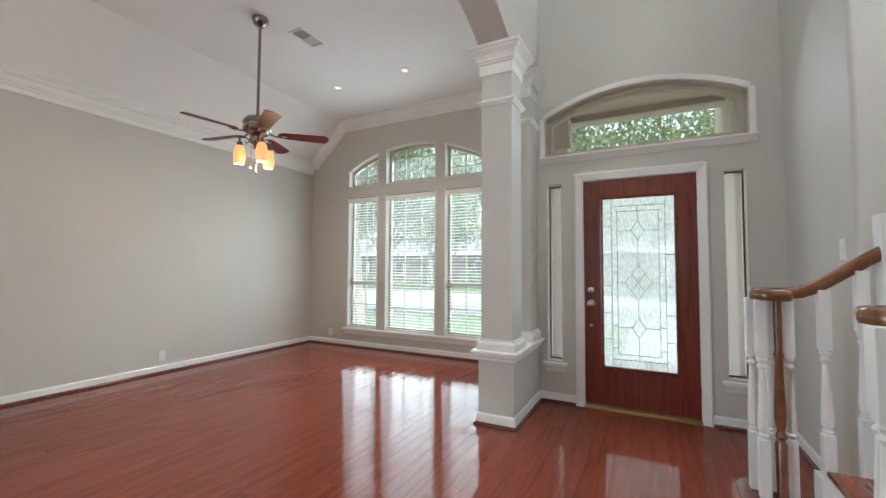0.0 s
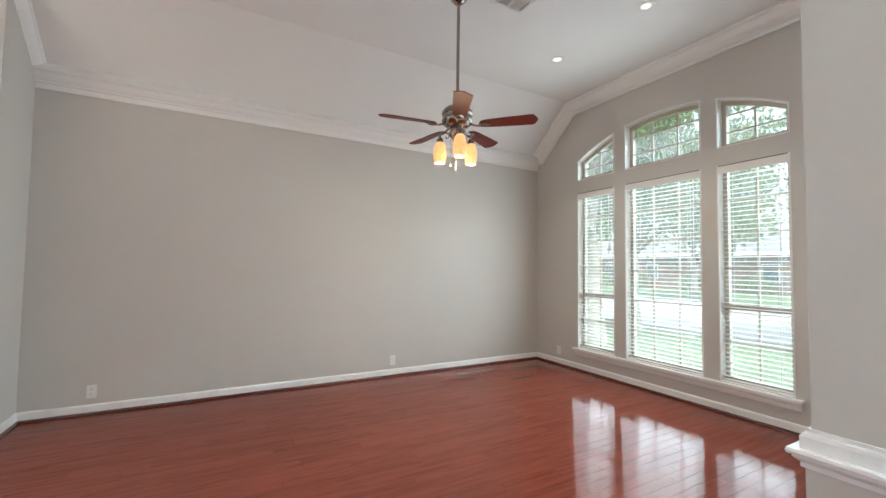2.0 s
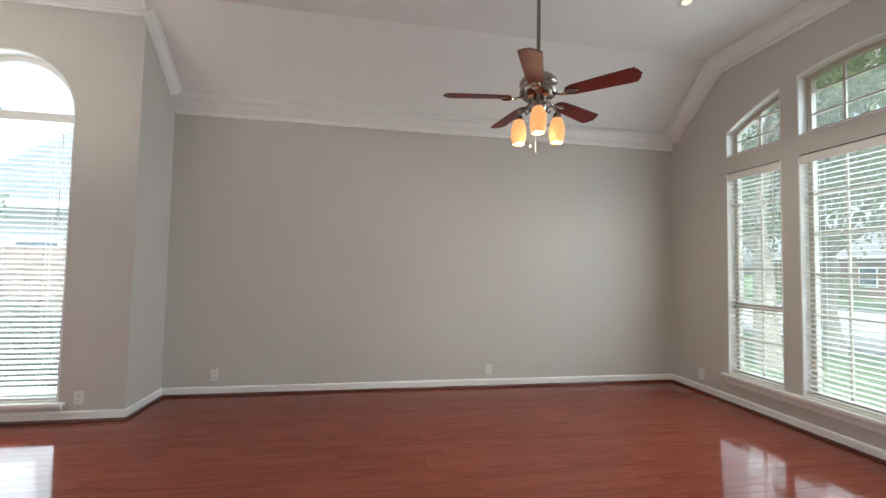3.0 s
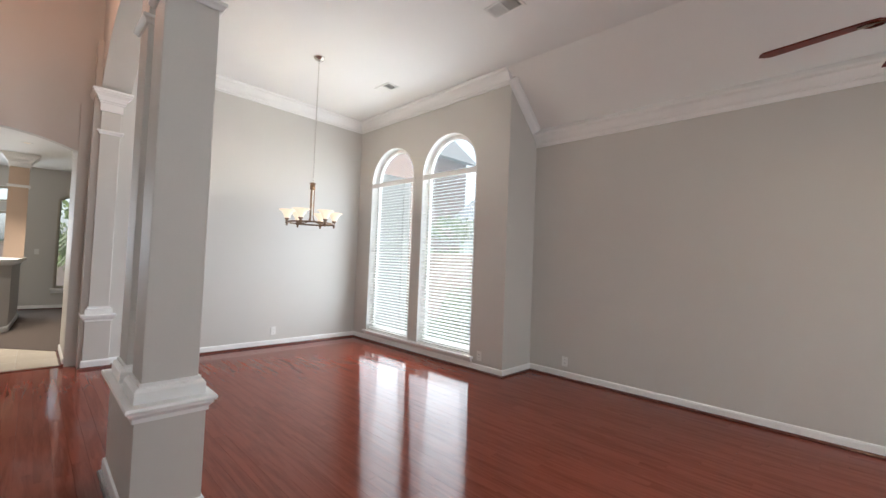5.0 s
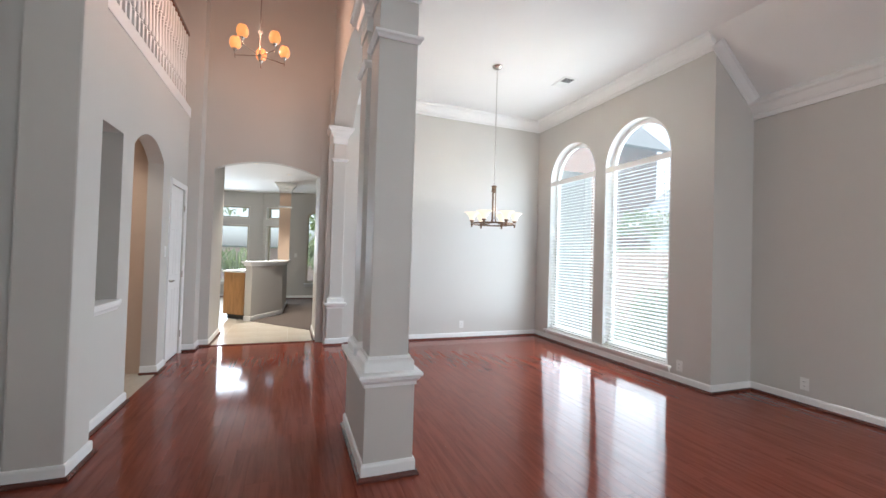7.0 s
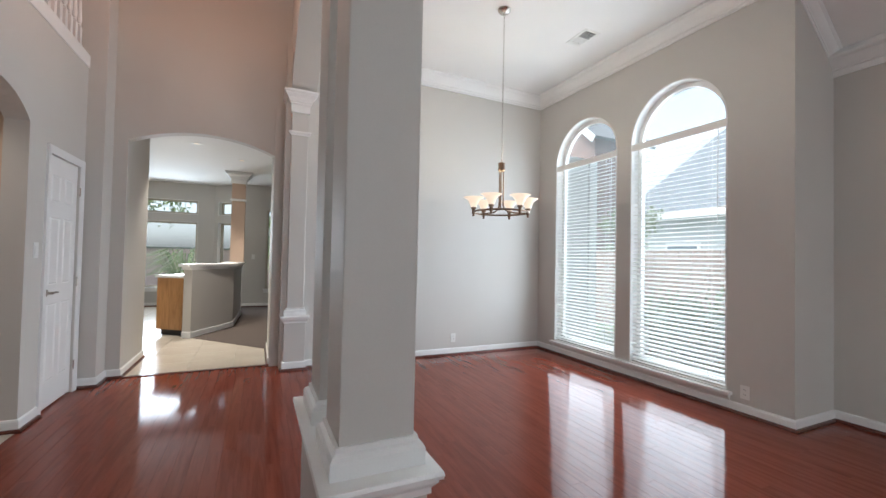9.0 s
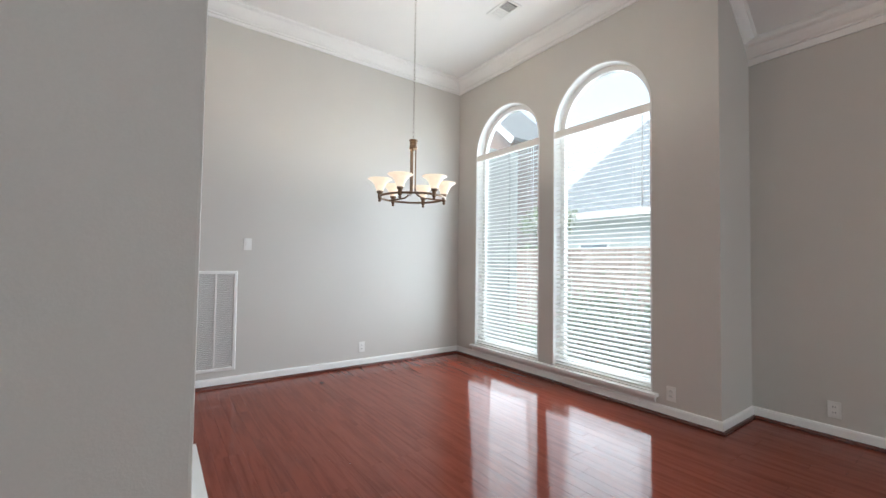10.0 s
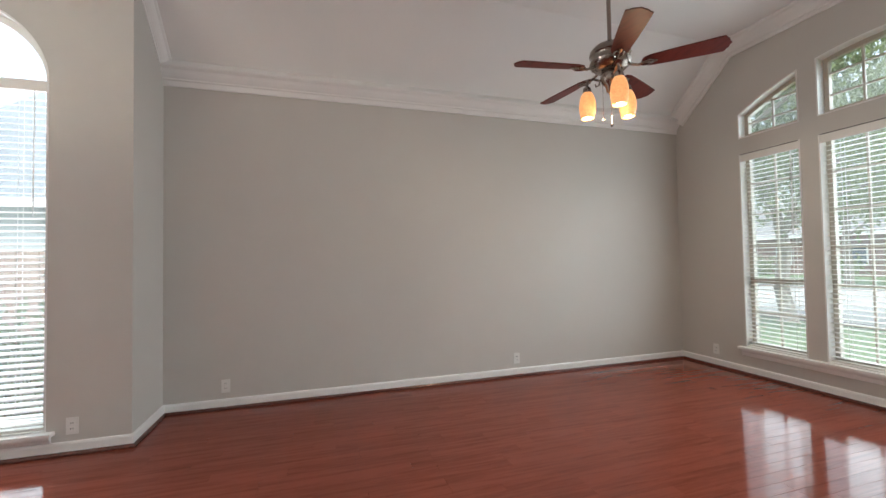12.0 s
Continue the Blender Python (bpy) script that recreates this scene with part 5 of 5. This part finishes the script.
for x, y in ((0.35, -6.3), (-0.25, -7.2), (0.2, -5.6)):
    downlight(x, y, KZ, 52)
structure("carpet", slab([(0.32, -6.18), (-0.72, -5.02), (-5.5, -4.3), (-5.5, -9.95), (-0.235, -9.95), (-0.235, -8.72), (-0.17, -7.08)], [], Matrix.Translation((0, 0, 0.006)), 0.05), M_CARPET, "dark brown carpet in the family room", "carpet")
structure("floor_threshold", box(PX0, END - 0.03, -0.002, PX1, END + 0.02, 0.010, 0.003), M_SHOE, "dark wooden threshold strip", "threshold")

# ---- outdoors ----
GZ = -0.28
structure("ground", box(-400, -400, GZ - 0.2, 400, 400, GZ), M_GRASS, "green lawn and open ground", "ground")
structure("road", box(-80, 11.6, GZ - 0.02, 80, 22.4, GZ + 0.012), M_ROAD, "pale sunlit concrete street", "road")
bm = box(-80, 11.4, GZ - 0.05, 80, 11.6, GZ + 0.10, 0.02)
box(-80, 22.4, GZ - 0.05, 80, 22.6, GZ + 0.10, 0.02, bm)
structure("kerb", bm, M_ROAD, "concrete kerbs along the street", "kerb")
structure("driveway", box(-0.2, 6.2, GZ - 0.02, 1.6, 11.4, GZ + 0.03), M_ROAD, "pale concrete front walk", "path")

# porch
porch = thing("porch", "peach stucco porch with a beam and square column", "porch", (0.2, 5.0, GZ), kind="structure")
part("slab", box(-0.915, DOORY + T, GZ - 0.05, 2.4, 6.4, -0.03), M_PORCH, porch)
part("side_wall", box(1.36, DOORY + T + 0.002, -0.03, 1.6, 6.2, 4.0), M_STUCCO, porch)
part("bay_cladding", box(-0.918, DOORY + T + 0.002, -0.03, -0.89, 5.16, 4.0), M_STUCCO, porch)
part("post", box(-0.93, 5.20, -0.03, -0.66, 5.50, 3.22, 0.02), M_STUCCO, porch)
part("pier", box(1.06, 4.9, -0.03, 1.36, 6.1, 4.0, 0.02), M_STUCCO, porch)
part("beam", box(-0.9, 5.36, 3.22, 1.6, 5.60, 3.7, 0.01), M_STUCCO, porch)
part("beam_trim", box(-0.9, 5.30, 3.20, 1.6, 5.36, 3.30, 0.004), M_FRAME, porch, "tan trim along the porch soffit")
part("corbel", slab([(4.95, 3.20), (5.30, 3.20), (5.30, 2.86), (5.18, 2.84), (5.02, 2.98)], [], plane_x(-0.62, 1), 0.26), M_STUCCO, porch)
part("porch_ceiling", box(-0.915, DOORY + T, 3.28, 1.6, 5.36, 3.40), M_STUCCO, porch)
# roof of this house, above the rooms
rf = thing("house_roof", "grey shingle roof slab over the house", "roof", (0, 0, HIGH), kind="structure")
part("lower_roof", box(-5.4, -10.9, CEIL + 0.14, COLX0 - 0.1, 5.35, CEIL + 0.34), M_ROOF, rf)
part("upper_roof", slab(rect(COLX0 - 0.05, -10.9, 4.6, 4.1), [], Matrix.Translation((0, 0, HIGH + 0.35)), 0.22), M_ROOF, rf)


def house(name, label, x, y, w, d, h, roof_h, wall_m, front, at_rot=0, win=4, roof_m=None):
    """A small house far off: walls, hip roof, windows with frames, door."""
    t = thing(name, label, "house", (x, y, GZ), kind="")
    m = Matrix.Translation((x, y, GZ)) @ Matrix.Rotation(radians(at_rot), 4, "Z")
    part("wall", join(None, box(-w / 2, -d / 2, 0, w / 2, d / 2, h), m), wall_m, t)
    own = bmesh.new()
    e = 0.5
    v = [own.verts.new(p) for p in ((-w / 2 - e, -d / 2 - e, h), (w / 2 + e, -d / 2 - e, h), (w / 2 + e, d / 2 + e, h), (-w / 2 - e, d / 2 + e, h), (-w / 2 + d * 0.4, 0, h + roof_h), (w / 2 - d * 0.4, 0, h + roof_h))]
    for f in ((0, 1, 5, 4), (1, 2, 5), (2, 3, 4, 5), (3, 0, 4), (0, 1, 2, 3)):
        own.faces.new([v[i] for i in f])
    part("roof", join(None, own, m), roof_m or M_ROOF, t)
    part("fascia", join(None, box(-w / 2 - e, -d / 2 - e - 0.03, h - 0.18, w / 2 + e, -d / 2 - e, h + 0.02), m), M_WHITE, t)
    for i in range(win):
        u = -w / 2 + w * (i + 0.7) / (win + 0.4)
        wn = part("window", join(None, box(u - 0.55, -d / 2 - 0.06, 0.8, u + 0.55, -d / 2 + 0.02, 2.2), m), M_WHITE, t)
        part("pane", join(None, box(u - 0.47, -d / 2 - 0.075, 0.88, u + 0.47, -d / 2 - 0.05, 2.12), m), M_DARKGLASS, wn)
    return t


M_DARKGLASS = mat("dark_far_glass", (0.10, 0.13, 0.16), 0.1, var=0.1, bump=0.0)
house("neighbour_house", "red brick house with grey roof across the street", -21.0, 40.0, 20, 9, 3.0, 3.2, M_BRICK, 0)
house("neighbour_house", "red brick house with grey roof farther along the street", 4.0, 40.0, 16, 9, 3.0, 3.0, M_BRICK, 0)


def gable_house(label, x, y0, y1, depth, eave, peak, wall_m):
    """A house end with a gable towards +x: wall, two roof planes with white verge boards, windows."""
    t = thing("neighbour_house", label, "house", (x, (y0 + y1) / 2, GZ))
    ym = (y0 + y1) / 2
    part("wall", slab([(y0, GZ), (y1, GZ), (y1, eave), (ym, peak), (y0, eave)], [], plane_x(x, 1), depth), wall_m, t)
    for ya in (y0, y1):
        d = Vector((0, ya - ym, eave - peak)).normalized()
        n = Vector((0, -d.z, d.y)) if d.y > 0 else Vector((0, d.z, -d.y))
        n = n if n.z > 0 else -n
        a0, a1 = Vector((0, ym, peak)), Vector((0, ya, eave)) + d * 0.5
        own = bmesh.new()
        vs = [own.verts.new((px, q.y, q.z)) for px in (x + 0.45, x - depth - 0.4) for q in (a0 + n * 0.02, a1 + n * 0.02, a1 + n * 0.14, a0 + n * 0.14)]
        for f in ((0, 1, 2, 3), (4, 5, 6, 7), (0, 1, 5, 4), (1, 2, 6, 5), (2, 3, 7, 6), (3, 0, 4, 7)):
            own.faces.new([vs[i] for i in f])
        part("roof", own, M_ROOF, t)
        own = bmesh.new()
        vs = [own.verts.new((px, q.y, q.z)) for px in (x + 0.46, x + 0.42) for q in (a0 - n * 0.14, a1 - n * 0.14, a1 + n * 0.13, a0 + n * 0.13)]
        for f in ((0, 1, 2, 3), (4, 5, 6, 7), (0, 1, 5, 4), (1, 2, 6, 5), (2, 3, 7, 6), (3, 0, 4, 7)):
            own.faces.new([vs[i] for i in f])
        part("verge_board", own, M_WHITE, t)
    for yy in (ym - 1.1, ym + 1.1):
        wn = part("window", box(x, yy - 0.5, 1.0, x + 0.05, yy + 0.5, 2.3, 0.01), M_WHITE, t)
        part("pane", box(x + 0.045, yy - 0.42, 1.08, x + 0.06, yy + 0.42, 2.22), M_DARKGLASS, wn)
    return t


house("neighbour_house", "pale sided house with a slate hip roof beyond the fence", -16.0, -1.4, 15.0, 7, 3.1, 4.6, M_SIDING, 0, at_rot=90, win=6, roof_m=M_ROOF_PALE)
gable_house("tall red brick gable house with white verge boards beyond the fence", -12.5, -20.6, -10.9, 2.5, 6.3, 10.7, M_BRICK)
downlight(1.55, -2.42, BALC - 0.28)


def tree(label, x, y, h, spread, seed, n_leaf=5200, leaf=0.13, trunk=0.17, low=0.32):
    """A tapered leaning trunk with limbs and a loose crown of small leaf cards."""
    rnd = random.Random(seed)
    t = thing("tree", label, "tree", (x, y, GZ), group="garden trees")
    bm = bmesh.new()
    base = Vector((x, y, GZ - 0.1))
    top = Vector((x + rnd.uniform(-0.5, 0.5), y + rnd.uniform(-0.5, 0.5), GZ + h * 0.8))
    pts = [base.lerp(top, i / 6) + Vector((rnd.uniform(-0.09, 0.09), rnd.uniform(-0.09, 0.09), 0)) * (i > 0) for i in range(7)]
    tube(pts, [trunk * (1.25 - 0.18 * i) for i in range(7)], 9, bm)
    tips = []
    for k in range(11):
        f = rnd.uniform(low, 0.95)
        s = base.lerp(top, f)
        a = rnd.uniform(0, 2 * math.pi) if k else 0
        ln = spread * rnd.uniform(0.6, 1.0) * (1.15 - 0.5 * f)
        e = s + Vector((math.cos(a) * ln, math.sin(a) * ln, rnd.uniform(0.25, 0.75) * ln))
        mid = s.lerp(e, 0.5) + Vector((rnd.uniform(-0.2, 0.2), rnd.uniform(-0.2, 0.2), rnd.uniform(0, 0.3)))
        r0 = trunk * (0.55 - 0.3 * f)
        tube([s, mid, e], [r0, r0 * 0.7, r0 * 0.25], 6, bm)
        tips += [mid, mid.lerp(e, 0.5), e, e]
        for j in range(2):
            b = mid.lerp(e, rnd.uniform(0.2, 0.9))
            g = b + Vector((rnd.uniform(-1, 1), rnd.uniform(-1, 1), rnd.uniform(-0.2, 0.9))) * spread * 0.3
            tube([b, g], [r0 * 0.35, r0 * 0.1], 5, bm)
            tips += [g, g]
    part("trunk", bm, M_BARK, t, smooth=True)
    vs, fs = [], []
    for i in range(n_leaf):
        c = rnd.choice(tips)
        p = c + Vector((rnd.gauss(0, 1), rnd.gauss(0, 1), rnd.gauss(0, 0.7))) * spread * 0.17
        if -6.0 < p.x < 4.6 and -11.2 < p.y < 6.6:
            continue
        q = Euler((rnd.uniform(0, 6.3), rnd.uniform(0, 6.3), rnd.uniform(0, 6.3))).to_matrix()
        s = leaf * rnd.uniform(0.6, 1.3)
        k = len(vs)
        vs += [p + q @ Vector(o) * s for o in ((-1, 0, 0), (0, -0.45, 0.1), (1, 0, 0), (0, 0.45, 0.1))]
        fs.append((k, k + 1, k + 2, k + 3))
    me = bpy.data.meshes.new("crown")
    me.from_pydata(vs, [], fs)
    me.materials.append(M_LEAF)
    cr = new("crown", me)
    cr.parent = t
    cr.matrix_parent_inverse = total(t).inverted()
    return t


tree("leafy garden tree with a pale trunk in the front yard", -6.5, 8.2, 6.5, 2.6, 3, n_leaf=9000, leaf=0.07, low=0.36)
tree("slender leaning garden tree with a pale trunk near the kerb", -7.55, 11.1, 6.8, 3.4, 4, n_leaf=10000, leaf=0.07, trunk=0.14, low=0.34)
tree("spreading leafy tree near the street", -1.9, 12.4, 7.5, 3.6, 5, n_leaf=12000, leaf=0.07, low=0.40)
tree("leafy tree beyond the front walk", 2.6, 13.5, 8.0, 4.2, 8, n_leaf=9000, leaf=0.09)
tree("tall leafy tree across the street", -14, 25.5, 9, 5.0, 11, n_leaf=6000, leaf=0.2)
tree("tall leafy tree across the street", -3.5, 26.5, 9, 5.5, 12, n_leaf=6500, leaf=0.2)
tree("tall leafy tree across the street", 5.5, 25.0, 9, 5.0, 13, n_leaf=6000, leaf=0.2)
tree("leafy tree across the street", -25, 27, 10, 5.5, 14, n_leaf=5000, leaf=0.22)
tree("leafy tree in the back garden", -4.2, -17.0, 6.5, 3.2, 15)
tree("leafy tree in the back garden", 4.9, -19.0, 8, 3.6, 16)
tree("leafy tree beside the side fence", -10.4, -7.6, 3.6, 0.9, 17, n_leaf=1600, leaf=0.08, trunk=0.06)


def shrub(name, label, x, y, h, r, seed, n=900, leaf=0.09, strap=False):
    rnd = random.Random(seed)
    t = thing(name, label, "plant", (x, y, GZ))
    vs, fs = [], []
    if strap:
        for i in range(n):
            a, tip = rnd.uniform(0, 6.283), rnd.uniform(0.35, 1.0)
            d = Vector((math.cos(a), math.sin(a), 0))
            s = Vector((-d.y, d.x, 0)) * 0.025
            p0, p1, p2 = Vector((x, y, GZ + h * 0.25)), Vector((x, y, GZ + h * (0.4 + 0.6 * tip))) + d * r * 0.55, Vector((x, y, GZ + h * (0.2 + 0.7 * tip))) + d * r
            for u, v in ((p0, p1), (p1, p2)):
                k = len(vs)
                vs += [u - s, u + s, v + s * 0.5, v - s * 0.5]
                fs.append((k, k + 1, k + 2, k + 3))
    else:
        for i in range(n):
            p = Vector((x + rnd.gauss(0, r * 0.45), y + rnd.gauss(0, r * 0.45), GZ + abs(rnd.gauss(0.5, 0.28)) * h))
            q = Euler((rnd.uniform(0, 6.3), rnd.uniform(0, 6.3), rnd.uniform(0, 6.3))).to_matrix()
            k = len(vs)
            vs += [p + q @ Vector(o) * leaf * rnd.uniform(0.6, 1.3) for o in ((-1, 0, 0), (0, -0.4, 0), (1, 0, 0), (0, 0.4, 0))]
            fs.append((k, k + 1, k + 2, k + 3))
    me = bpy.data.meshes.new("foliage")
    me.from_pydata(vs, [], fs)
    me.materials.append(M_LEAF)
    f = new("foliage", me)
    f.parent = t
    f.matrix_parent_inverse = total(t).inverted()
    if strap:
        part("stem", lathe([(0.12, GZ - 0.05), (0.10, GZ + h * 0.3), (0, GZ + h * 0.34)], (x, y, 0), 10), M_BARK, t)
    return t


shrub("palm", "spiky sago palm in the back garden", 1.45, -13.6, 1.7, 1.2, 21, n=170, strap=True)
shrub("palm", "tall spiky palm outside the family room window", -1.3, -12.0, 2.3, 1.0, 22, n=150, strap=True)
for k, (x, y) in enumerate(((-6.3, -3.0), (-6.6, -1.7), (-6.2, -2.3), (-6.9, -3.6))):
    shrub("shrub", "green leafy shrub under the dining room windows", x, y, 0.9, 0.5, 30 + k)
for k, (x, y) in enumerate(((-28, 34.2), (-24, 34.0), (-19, 34.3), (-14.5, 34.1), (0, 34.2))):
    shrub("shrub", "green hedge shrub before the brick house", x, y, 1.2, 1.1, 40 + k, leaf=0.15)

fence = thing("side_fence", "weathered cedar board fence beyond the dining windows", "fence", (-8.6, -3, GZ))
fb = box(-0.012, -0.068, 0, 0.012, 0.068, 1.85, 0.004, seg=1)
fme = bpy.data.meshes.new("board")
fb.to_mesh(fme), fb.free()
fme.materials.append(M_FENCE)
for i in range(96):
    piece("board", fme, fence, Matrix.Translation((-8.6 + 0.006 * (i % 2), -10 + i * 0.142, GZ)))
for z in (0.3, 1.5):
    part("rail", box(-8.66, -10.1, GZ + z, -8.62, 3.7, GZ + z + 0.09), M_FENCE, fence)
gw2 = thing("garden_wall", "long red brick garden wall at the back", "garden wall", (0, -21, GZ))
part("wall", box(-25, -21.2, GZ - 0.1, 25, -21, 1.47), M_PINKBRICK, gw2)
part("coping", box(-25.05, -21.26, 1.47, 25.05, -20.94, 1.55, 0.02), M_ROAD, gw2)

# ---- floors: planks and tiles ----
floor = structure("floor", box(-5.2, END, -0.12, RIGHT + 0.2, 5.3, -0.008), M_FLOOR, "red cherry plank floor with a glossy finish", "floor")
kfloor = structure("floor_kitchen", box(-5.7, -10.9, -0.12, 3.6, END, -0.006), M_GROUT, "beige stone tile floor", "floor")
hfloor = structure("floor_hall", box(FX - 0.0, -2.94, -0.1, 2.06, -1.96, 0.004), M_TILE, "beige tiled hall floor", "floor")
structure("floor_stairwell", box(RIGHT + 0.2, -0.9, -0.12, 4.4, 3.1, -0.001), M_SHOE, "floor under the stairs", "floor")
structure("floor_gallery", box(FX + 0.14, -4.0, BALC - 0.001, 2.9, -0.8, BALC + 0.02), M_CARPET, "dark gallery carpet", "floor")
PW, GAP = 0.0835, 0.0003
rnd = random.Random(7)
plank_meshes = {}


def plank_mesh(length):
    if length not in plank_meshes:
        own = bmesh.new()
        a, c = PW / 2 - GAP, 0.0004
        h = length / 2 - GAP
        lo = [own.verts.new((sx * h, sy * a, -0.008)) for sx, sy in ((-1, -1), (1, -1), (1, 1), (-1, 1))]
        md = [own.verts.new((sx * h, sy * a, -0.0004)) for sx, sy in ((-1, -1), (1, -1), (1, 1), (-1, 1))]
        hi = [own.verts.new((sx * (h - c), sy * (a - c), 0)) for sx, sy in ((-1, -1), (1, -1), (1, 1), (-1, 1))]
        for p, q in ((lo, md), (md, hi)):
            for i in range(4):
                own.faces.new((p[i], p[(i + 1) % 4], q[(i + 1) % 4], q[i]))
        own.faces.new(hi)
        me = bpy.data.meshes.new("plank")
        own.to_mesh(me), own.free()
        me.materials.append(M_FLOOR)
        plank_meshes[length] = me
    return plank_meshes[length]


LENS = (0.45, 0.6, 0.75, 0.9, 1.05, 1.2)
rest_v, rest_f = [], []
made = 0
x = LEFT - 0.02
while x < RIGHT + 0.15:
    xc = x + PW / 2
    y = END
    first = True
    while y < FRONT + 0.1:
        ln = rnd.choice(LENS[:3]) if first and rnd.random() < 0.6 else rnd.choice(LENS)
        first = False
        yc = y + ln / 2
        near = -3.9 < xc < -0.4 and -2.6 < yc < 2.6
        inside = xc > DWALL - 0.1 or yc > JOG - 0.6
        if inside and made < 300 and near and (int(xc * 7) + int(yc * 3)) % 5 != 9:
            piece("plank", plank_mesh(ln), floor, Matrix.Translation((xc, yc, rnd.uniform(-0.00012, 0.0))) @ Matrix.Rotation(radians(90), 4, "Z") @ Matrix.Rotation(radians(rnd.gauss(0, 0.10)), 4, "X") @ Matrix.Rotation(radians(rnd.gauss(0, 0.006)), 4, "Y"))
            made += 1
        elif inside:
            k = len(rest_v)
            a, h, c = PW / 2 - GAP, ln / 2 - GAP, 0.0004
            lean = math.tan(radians(rnd.gauss(0, 0.10)))
            for z, s in ((-0.008, 0), (-0.0004, 0), (0, c)):
                rest_v += [((yc + sx * (h - s)), -(xc + sy * (a - s)), z + sy * a * lean) for sx, sy in ((-1, -1), (1, -1), (1, 1), (-1, 1))]
            for b in (0, 4):
                rest_f += [(k + b + i, k + b + (i + 1) % 4, k + b + 4 + (i + 1) % 4, k + b + 4 + i) for i in range(4)]
            rest_f.append((k + 8, k + 9, k + 10, k + 11))
        y += ln
    x += PW
rme = bpy.data.meshes.new("far_planks")
rme.from_pydata(rest_v, [], rest_f)
rme.materials.append(M_FLOOR_REST)
rp = new("far_planks", rme)
rp.parent = floor
rp.matrix_basis = Matrix.Rotation(radians(90), 4, "Z")
tagged(rp, kind="stuff")
TS = 0.45
tb = box(-TS / 2 + 0.003, -TS / 2 + 0.003, -0.006, TS / 2 - 0.003, TS / 2 - 0.003, 0.0, 0.0015, seg=1)
tme = bpy.data.meshes.new("tile")
tb.to_mesh(tme), tb.free()
tme.materials.append(M_TILE)
for i in range(9):
    for j in range(15):
        piece("tile", tme, kfloor, Matrix.Translation((-1.0 + i * TS, END - 0.03 - TS / 2 - j * TS, 0.0)))
